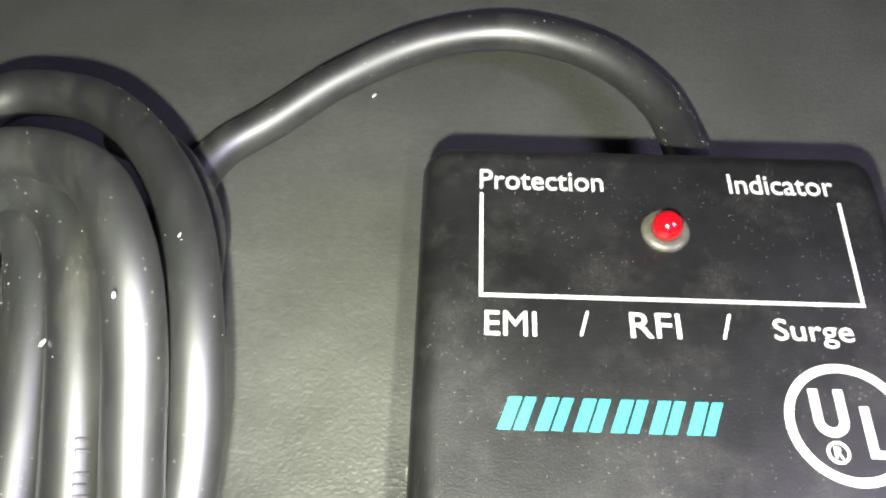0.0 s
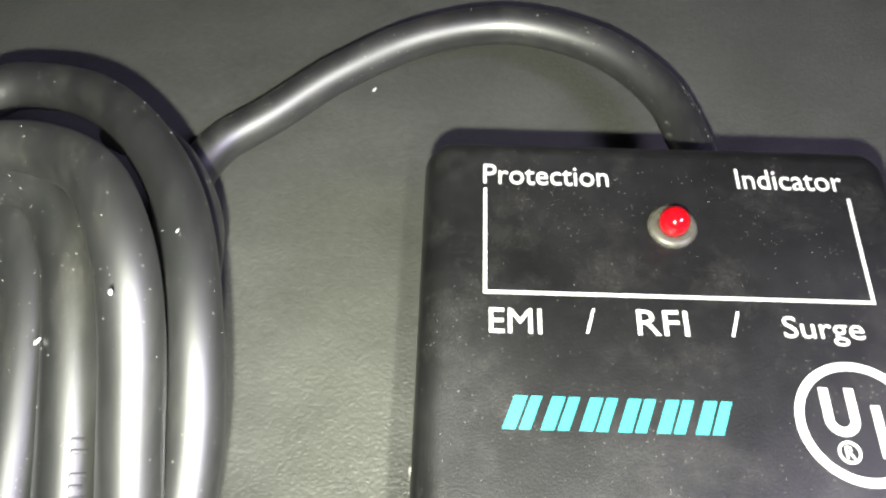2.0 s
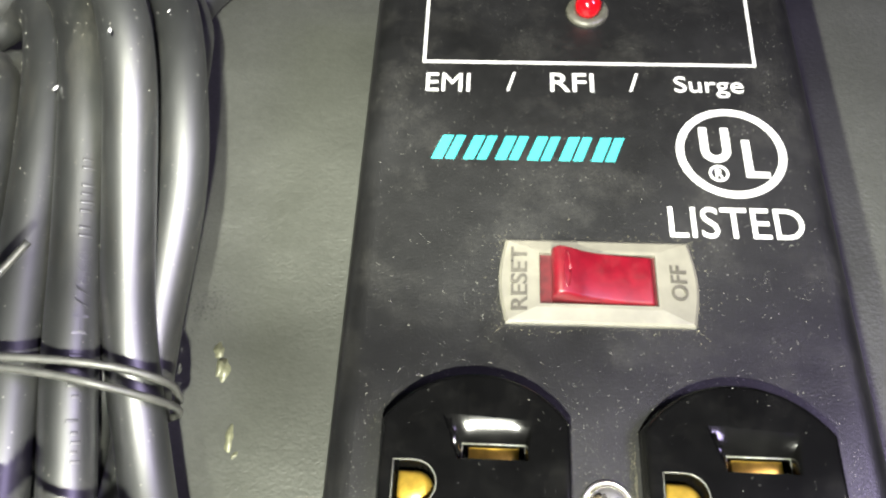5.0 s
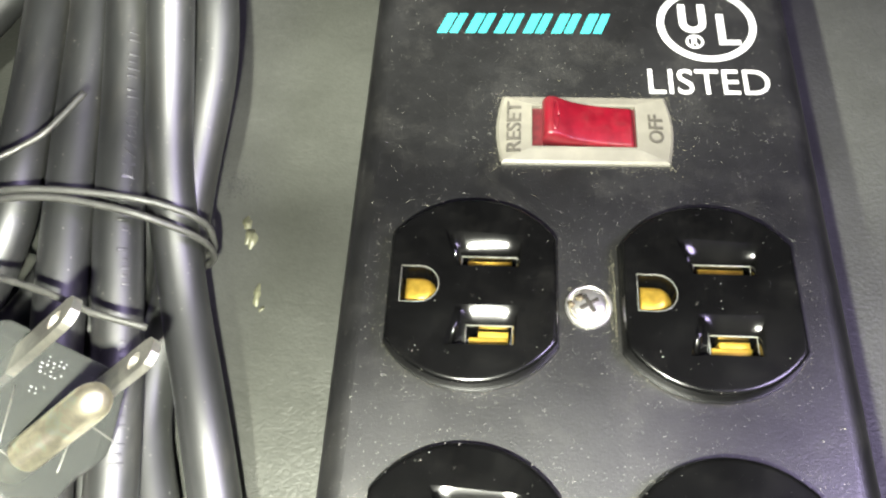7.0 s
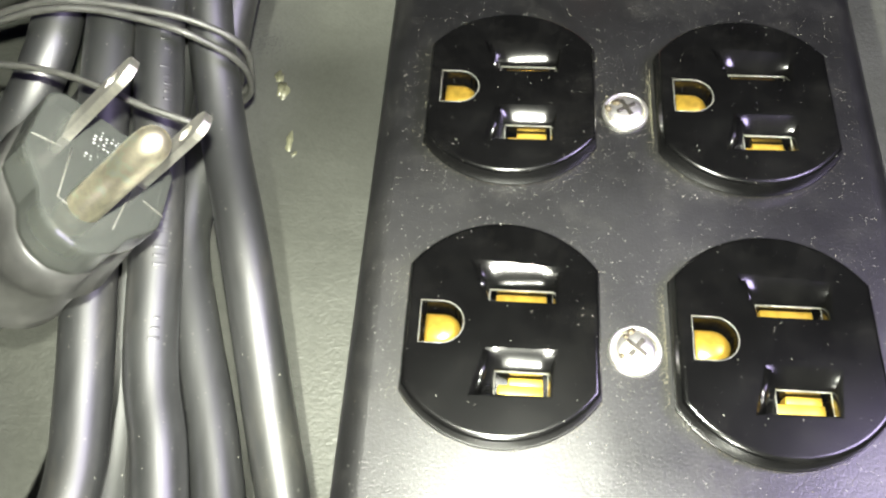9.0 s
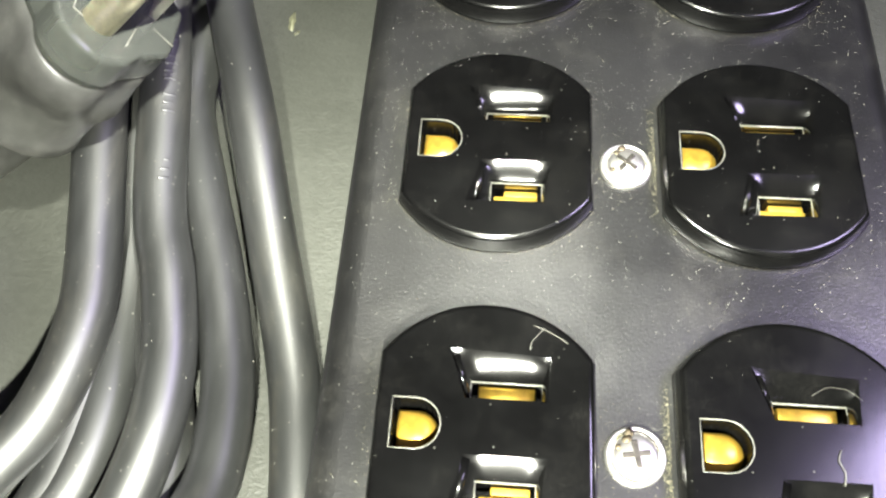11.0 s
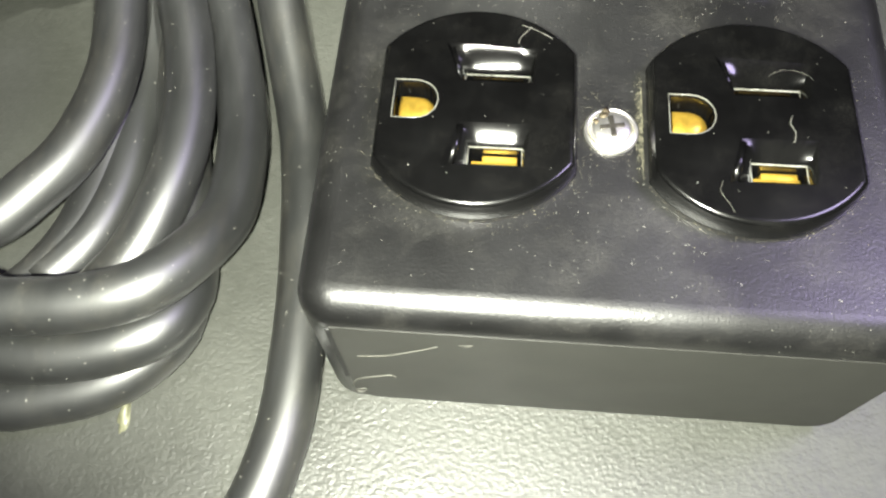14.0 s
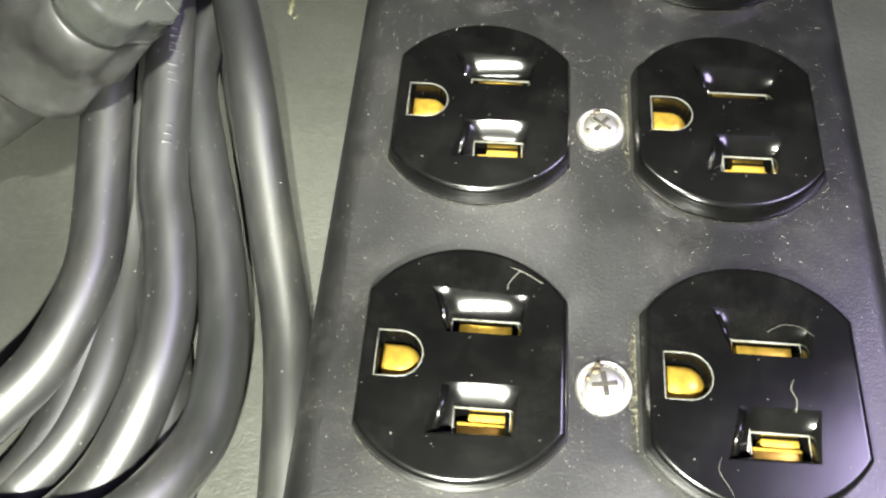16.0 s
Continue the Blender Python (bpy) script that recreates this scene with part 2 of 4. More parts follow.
def face_line(k, n=40):
    """The outline of an outlet: a disc cut flat at two sides, drawn in by k."""
    r, h = 1.70 - k, 1.405 - k
    a = math.acos(h / r)
    out = []
    for i in range(n + 1):
        t = a + (math.pi - 2 * a) * i / n
        out.append((r * math.cos(t), r * math.sin(t)))
    for i in range(n + 1):
        t = math.pi + a + (math.pi - 2 * a) * i / n
        out.append((r * math.cos(t), r * math.sin(t)))
    return out


def oblong(x0, x1, y0, y1, n=10):
    return bulged(x0, x1, y0, y1, 0.0, n)


def bulged(x0, x1, y0, y1, bulge, n=10):
    out = [(x0 + (x1 - x0) * i / n, y0) for i in range(n)]
    out += [(x1 + bulge * math.sin(math.pi * i / n), y0 + (y1 - y0) * i / n) for i in range(n)]
    out += [(x1 - (x1 - x0) * i / n, y1) for i in range(n)]
    out += [(x0 - bulge * math.sin(math.pi * i / n), y1 - (y1 - y0) * i / n) for i in range(n)]
    return out


OUTLETS = [(cx, cy - (0.05 if cx > 3 else 0.0)) for cy in (0.33, 4.70, 9.02) for cx in (1.19, 5.08)]
loops = []
for z in (0.0, 0.06):
    k = 0.06 - z
    loops.append([(x, y, z) for x, y in rounded(X0 + k, X1 - k, Y0 + k, Y1 - k, 0.58 - k)])
FR = 0.46
for i in range(9):
    a = radians(90 * i / 8)
    k = FR * (1 - math.cos(a))
    loops.append([(x, y, TOP - FR + FR * math.sin(a)) for x, y in rounded(X0 + k, X1 - k, Y0 + k, Y1 - k, max(0.58 - k, 0.14))])
bm = loft(loops, (True, False))
bm.edges.ensure_lookup_table()
rim = [e for e in bm.edges if e.is_boundary]
for pts in [[(cx + x, cy + y) for x, y in face_line(0.12, 20)] for cx, cy in OUTLETS] + [oblong(2.16, 4.13, 12.0, 12.98, 4)]:
    vs = [bm.verts.new((x, y, TOP)) for x, y in pts]
    rim += [bm.edges.new((vs[i], vs[(i + 1) % len(vs)])) for i in range(len(vs))]
for f in bm.faces:
    f.smooth = True
made = bmesh.ops.triangle_fill(bm, use_beauty=True, edges=rim)
for f in made["geom"]:
    if isinstance(f, bmesh.types.BMFace):
        f.smooth = False
        f.normal_update()
        if f.normal.z < 0:
            f.normal_flip()
cover = part("cover", bm, PAINT, strip, "black satin-painted metal cover, dusty and scuffed", None)
fl = [(X0 + 0.50, 0.45), (X0 + 0.62, 0.18), (X0 + 0.80, 0.03), (X1 - 0.55, 0.03), (X1 - 0.33, 0.12), (X1 - 0.22, 0.40), (X1 - 0.20, TOP - FR), (X0 + 0.50, TOP - FR)]
part("end_flap", loft([[(x, Y0 + 0.1, z) for x, z in fl], [(x, Y0 - 0.012, z) for x, z in fl]]), FLAP, strip, "plain dark grey enamelled end flap", smooth=False)
part("corner_seam", box(X0 + 0.42, X0 + 0.53, Y0 - 0.012, Y0 + 0.08, 1.1, TOP - FR - 0.1, 0.02), DARK, strip, smooth=False)
part("side_rivet", tube([(X0 + 0.02, 14.8, 2.0), (X0 - 0.09, 14.8, 2.0)], 0.18, 14, 0), NICKEL, strip, "small bright side screw")

# lettering and printed lines
PZ = TOP + 0.002
for x0, x1, y0, y1 in ((-0.048, 0.010, 17.26, 19.39), (0.011, 6.366, 17.26, 17.318)):
    part("printed_line", box(x0, x1, y0, y1, PZ - 0.01, PZ + 0.01), INK, strip, smooth=False)
q = [(6.367, 17.26), (6.425, 17.26), (6.48, 19.37), (6.422, 19.37)]
part("printed_line", loft([[(x, y, PZ - 0.01) for x, y in q], [(x, y, PZ + 0.01) for x, y in q]]), INK, strip, smooth=False)
for text, x0, x1, y0, y1 in (("Protection", -0.05, 2.20, 19.49, 19.92), ("Indicator", 4.51, 6.41, 19.53, 19.96), ("EMI", 0.05, 0.90, 16.55, 16.99),
                             ("/", 1.61, 1.78, 16.58, 17.03), ("RFI", 2.45, 3.28, 16.58, 17.03), ("/", 3.95, 4.14, 16.60, 17.05),
                             ("Surge", 4.81, 6.11, 16.49, 16.99), ("LISTED", 4.44, 6.74, 13.41, 14.03)):
    words("lettering", text, x0, x1, y0, y1, PZ - 0.004, INK, strip, bold=0.0)

# brand mark: slanted bars only
for i in range(6):
    for k in range(2):
        x = 0.24 + i * 0.583 + k * 0.255
        w, y0, y1, lean = (0.20 if k == 0 else 0.17), 14.96, 15.49, 0.20
        q = [(x, y0), (x + w, y0), (x + w + lean, y1), (x + lean, y1)]
        part("brand_bar", loft([[(a, b, PZ - 0.01) for a, b in q], [(a, b, PZ + 0.008) for a, b in q]]), TEAL, strip, smooth=False)


def ring(cx, cy, ro, ri, z0, z1, n=64):
    bm = bmesh.new()
    def c(r, z):
        return [(cx + r * math.cos(2 * math.pi * i / n), cy + r * math.sin(2 * math.pi * i / n), z) for i in range(n)]
    return loft([c(ri, z0), c(ri, z1), c(ro, z1), c(ro, z0)], (False, False), bm)


part("badge_ring", ring(5.69, 15.22, 0.985, 0.845, PZ - 0.01, PZ + 0.008), INK, strip, "white round printed badge", smooth=False)
for x0, x1, y0, y1 in ((5.15, 5.295, 15.27, 15.77), (5.545, 5.69, 15.27, 15.77), (5.90, 6.04, 14.68, 15.50), (6.045, 6.32, 14.68, 14.80)):
    part("badge_bar", box(x0, x1, y0, y1, PZ - 0.01, PZ + 0.008), INK, strip, smooth=False)
arc = [(math.cos(radians(a)), math.sin(radians(a))) for a in range(180, 361, 12)]
bow = [(5.42 + 0.27 * c, 15.266 + 0.27 * q) for c, q in arc] + [(5.42 + 0.125 * c, 15.266 + 0.125 * q) for c, q in arc[::-1]]
part("badge_bar", loft([[(x, y, PZ - 0.01) for x, y in bow], [(x, y, PZ + 0.008) for x, y in bow]]), INK, strip, smooth=False)
part("badge_dot", ring(5.42, 14.755, 0.175, 0.135, PZ - 0.01, PZ + 0.008, 28), INK, strip, smooth=False)
words("lettering", "R", 5.36, 5.49, 14.66, 14.85, PZ - 0.004, INK, strip)

# indicator lamp
LX, LY = 3.23, 18.66
lampp = part("lamp_collar", loft([[(LX + r * math.cos(2 * math.pi * i / 40), LY + r * math.sin(2 * math.pi * i / 40), z) for i in range(40)]
                                  for r, z in ((0.43, TOP - 0.02), (0.43, TOP + 0.05), (0.40, TOP + 0.09), (0.30, TOP + 0.12), (0.27, TOP + 0.10))]), RING, strip, "dull grey lamp collar")
dome = [(0.265, 0.05), (0.265, 0.20)] + [(0.265 * math.cos(radians(a)), 0.20 + 0.265 * math.sin(radians(a))) for a in range(10, 86, 10)] + [(0.01, 0.465)]
part("lamp_lens", loft([[(LX + r * math.cos(2 * math.pi * i / 32), LY + r * math.sin(2 * math.pi * i / 32), TOP + z) for i in range(32)] for r, z in dome]), REDLED, lampp, "glossy red domed lens")

# rocker switch
bez = loft([[(x, y, TOP - 0.02) for x, y in bulged(1.62, 4.69, 11.70, 13.25, 0.11)],
            [(x, y, TOP + 0.06) for x, y in bulged(1.62, 4.69, 11.70, 13.25, 0.11)],
            [(x, y, TOP + 0.10) for x, y in bulged(1.66, 4.65, 11.74, 13.21, 0.10)],
            [(x, y, TOP + 0.15) for x, y in oblong(2.12, 4.17, 11.96, 13.02)],
            [(x, y, TOP + 0.15) for x, y in oblong(2.18, 4.11, 12.02, 12.96)],
            [(x, y, TOP - 0.30) for x, y in oblong(2.18, 4.11, 12.02, 12.96)]])
switch = part("switch_bezel", bez, IVORY, strip, "ivory plastic switch bezel, grimy at the edges", smooth=False)
part("switch_well", box(2.185, 4.105, 12.025, 12.955, TOP - 0.29, TOP + 0.07), WELL, switch, smooth=False)
prof = [(2.46, -0.1), (2.37, 0.28)] + [(v.x, v.y) for v in smooth_line([(2.36, 0.34, 0), (2.41, 0.47, 0), (2.52, 0.52, 0), (2.68, 0.46, 0), (2.9, 0.35, 0), (3.2, 0.265, 0), (3.6, 0.20, 0), (4.03, 0.16, 0)], 0.05)] + [(4.05, 0.12), (4.05, -0.1)]
rk = loft([[(x, y, TOP + z - dz) for x, z in prof] for y, dz in ((12.05, 0.05), (12.07, 0.012), (12.10, 0.0), (12.88, 0.0), (12.91, 0.012), (12.93, 0.05))])
rocker = part("rocker", rk, RED, switch, "red rocker tilted up at the reset side")
oval = [(2.60 + 0.055 * math.cos(radians(a)), 12.49 + 0.33 * math.sin(radians(a)), TOP + 0.497 - 0.025 * math.cos(radians(a))) for a in range(0, 361, 20)]
part("rocker_ridge", tube(oval, 0.016, 8, 0), RED, rocker)
words("lettering", "RESET", 1.70, 1.98, 11.90, 13.06, TOP + 0.08, GREYINK, switch, turn=90, bold=0.012, high=0.075)
words("lettering", "OFF", 4.33, 4.60, 12.14, 12.78, TOP + 0.08, GREYINK, switch, turn=90, bold=0.012, high=0.075)


# ---- outlets ----
def d_line(x0, x1, y0, y1, n=10):
    r = (y1 - y0) / 2
    out = [(x0, y1), (x0, y0)]
    for i in range(n + 1):
        t = radians(-90 + 180 * i / n)
        out.append((x1 - r + r * math.cos(t), (y0 + y1) / 2 + r * math.sin(t)))
    return out


FACE = 0.36
RIM_UP = [(-0.50, 1.04), (-0.26, 0.36), (0.80, 0.36), (0.84, 0.96)]
HOLE_UP = [(-0.20, 0.66), (-0.20, 0.40), (0.74, 0.40), (0.74, 0.66)]
RIM_LOW = [(-0.24, -0.36), (-0.44, -1.08), (0.72, -1.06), (0.81, -0.35)]
HOLE_LOW = [(-0.08, -0.64), (-0.08, -1.00), (0.68, -1.00), (0.68, -0.64)]
GROUND = d_line(-1.19, -0.55, -0.33, 0.33)


OUTLET_EDGE = [(0.0, -0.04), (0.0, 0.03), (-0.035, 0.045), (-0.04, 0.06), (-0.012, FACE - 0.12)] + [(0.09 * (1 - math.cos(radians(a))), FACE - 0.09 * (1 - math.sin(radians(a)))) for a in range(0, 91, 10)]


def outlet(cx, cy):
    e = part("outlet", loft([[(x, y, z) for x, y in face_line(k)] for k, z in OUTLET_EDGE], (False, False)),
             BAKELITE, strip, "glossy black three-slot outlet")
    bm = bmesh.new()
    edges = []

    def rimloop(pts):
        vs = [bm.verts.new((x, y, FACE)) for x, y in pts]
        for i in range(len(vs)):
            edges.append(bm.edges.new((vs[i], vs[(i + 1) % len(vs)])))
        return vs

    rimloop(face_line(0.09))
    holes = [rimloop(p) for p in (RIM_UP, RIM_LOW, GROUND)]
    bmesh.ops.triangle_fill(bm, use_beauty=True, edges=edges)
    inside = [f for f in bm.faces if (c := f.calc_center_median()).x < -0.56 and abs(c.y) < 0.32 and c.x > -1.18]
    bmesh.ops.delete(bm, geom=inside, context="FACES_ONLY")
    for f in bm.faces:
        f.normal_update()
        if f.normal.z < 0:
            f.normal_flip()
    def well(top, pts, z):
        low = [bm.verts.new((x, y, z)) for x, y in pts]
        for i in range(len(low)):
            bm.faces.new((top[i], top[(i + 1) % len(low)], low[(i + 1) % len(low)], low[i]))
        return low

    def rolled(rim, hole, depth, n=10):
        """Roll the face over into a slot, wall by wall, then straight down."""
        for k in range(4):
            a, b, p, q = Vector(rim[k]), Vector(rim[(k + 1) % 4]), Vector(hole[k]), Vector(hole[(k + 1) % 4])
            cols = 10 if k == 3 else 1
            rows = []
            for i in range(n + 2):
                t = radians(90 * min(i, n) / n)
                u, z = math.sin(t), (FACE - depth * (1 - math.cos(t)) if i <= n else FACE - 0.75)
                row = []
                for c in range(cols + 1):
                    w = c / cols
                    sag = 0.0 if i > n or k != 3 else 0.055 * (1 - (2 * w - 1) ** 6) * math.sin(2 * t)
                    if k == 0 and c == 1 and i <= n:
                        sag = (0.30 if rim[0][1] < 0 else 0.32) * math.sin(2 * t)
                    row.append(bm.verts.new((*a.lerp(b, w).lerp(p.lerp(q, w), u), z - sag)))
                rows.append(row)
            for r0, r1 in zip(rows, rows[1:]):
                for c in range(cols):
                    bm.faces.new((r0[c], r0[c + 1], r1[c + 1], r1[c])).smooth = True
        bm.faces.new([bm.verts.new((*h, FACE - 0.75)) for h in hole])

    for f in bm.faces:
        f.smooth = False
    rolled(RIM_UP, HOLE_UP, 0.25)
    rolled(RIM_LOW, HOLE_LOW, 0.20)
    lip = well(holes[2], d_line(-1.165, -0.572, -0.305, 0.305), FACE - 0.03)
    bm.faces.new(well(lip, d_line(-1.165, -0.572, -0.305, 0.305), FACE - 0.8))
    bmesh.ops.remove_doubles(bm, verts=bm.verts, dist=0.0005)
    bm.normal_update()
    for ed in bm.edges:
        if len(ed.link_faces) == 2 and ed.link_faces[0].normal.angle(ed.link_faces[1].normal, 0) > radians(22):
            ed.smooth = False
    part("outlet_face", bm, BAKELITE, e, smooth=None)
    # pale rings laid along the edges of the ground hole and slots
    part("hole_rim", tube([(x, y, FACE - 0.004) for x, y in GROUND + GROUND[:1]], 0.011, 6, 0), PALE_EDGE, e, "pale edge of the ground hole")
    for hole, z in ((HOLE_UP, FACE - 0.25), (HOLE_LOW, FACE - 0.20)):
        part("slot_rim", tube([(x, y, z) for x, y in hole + hole[:1]], 0.017, 6, 0), PALE_EDGE, e, "pale edge of a slot")
    for p, q, rad in (((-0.41, 0.95, FACE - 0.035), (-0.25, 0.46, FACE - 0.17), 0.05), ((-0.20, -0.40, FACE - 0.045), (-0.33, -0.99, FACE - 0.18), 0.065)):
        part("slot_ridge", tube([p, q], rad, 14, 0), BAKELITE, e)
    # brass inside the slots
    for x0, x1, y0, y1, dz in ((-0.10, 0.66, 0.405, 0.64, 0.36), (-0.03, 0.62, -0.985, -0.80, 0.31), (0.12, 0.62, -0.79, -0.66, 0.38)):
        part("contact", box(x0, x1, y0, y1, FACE - dz - 0.25, FACE - dz, 0.02), BRASS, e, "yellow brass contact leaf")
    g = loft([[(x * s + -0.86 * (1 - s), y * s - 0.03 * (1 - s), FACE - z) for x, y in d_line(-1.14, -0.59, -0.29, 0.24)]
              for s, z in ((1.0, 0.60), (0.97, 0.29), (0.8, 0.23), (0.5, 0.19), (0.05, 0.18))])
    part("contact", g, BRASS, e, "yellow brass ground contact")
    e.location = (cx * CM, cy * CM, TOP * CM)
    return e


first = outlet(*OUTLETS[0])
for cx, cy in OUTLETS[1:]:
    copy_thing(first, Matrix.Translation((cx * CM, cy * CM, TOP * CM)))


# cover screws
def screw(cx, cy, turn):
    rows = [(0.390, -0.02), (0.390, 0.035), (0.38, 0.06), (0.365, 0.075), (0.34, 0.075), (0.33, 0.05), (0.325, 0.01), (0.295, 0.01), (0.29, 0.08),
            (0.28, 0.105), (0.25, 0.13), (0.19, 0.147), (0.12, 0.157), (0.06, 0.161), (0.01, 0.162)]
    ob = part("cover_screw", loft([[(q * math.cos(2 * math.pi * i / 40), q * math.sin(2 * math.pi * i / 40), z) for i in range(40)] for q, z in rows]), SCREW, strip, "bright domed cross-head screw with a flange")
    # a brown ring puts the groove's shade into colour
    part("groove_shade", ring(0, 0, 0.327, 0.292, 0.0, 0.018, 32), GRIME_SHADE, ob, "brown ring that shades the groove round the head")
    # two raised dark bars stand for the shaded cross recess
    for k in range(2):
        bm = box(-0.18, 0.18, -0.040, 0.040, 0.08, 0.166, 0.012)
        bmesh.ops.rotate(bm, verts=bm.verts, matrix=Matrix.Rotation(radians(turn + 90 * k), 3, "Z"))
        for v in bm.verts:
            v.co.z += 0.0035 * k
        part("cross_slot", bm, SLOT_SHADE, ob, smooth=False)
    rs = random.Random(int(cy * 10))
    for k in range(3):
        t, q = rs.uniform(1.6, 4.0), rs.uniform(0.14, 0.3)
        bm = bmesh.new()
        bmesh.ops.create_icosphere(bm, subdivisions=1, radius=rs.uniform(0.045, 0.08))
        for v in bm.verts:
            v.co = Vector((v.co.x * rs.uniform(0.7, 1.5) + q * math.cos(t), v.co.y * rs.uniform(0.7, 1.5) + q * math.sin(t), v.co.z * 0.25 + 0.160 - 0.42 * q * q))
        part("rust_spot", bm, RUST, ob)
    ob.location = (cx * CM, cy * CM, TOP * CM)


for cy, turn in ((0.16, 10), (4.53, 52), (8.84, 30)):
    screw(3.13, cy, turn)

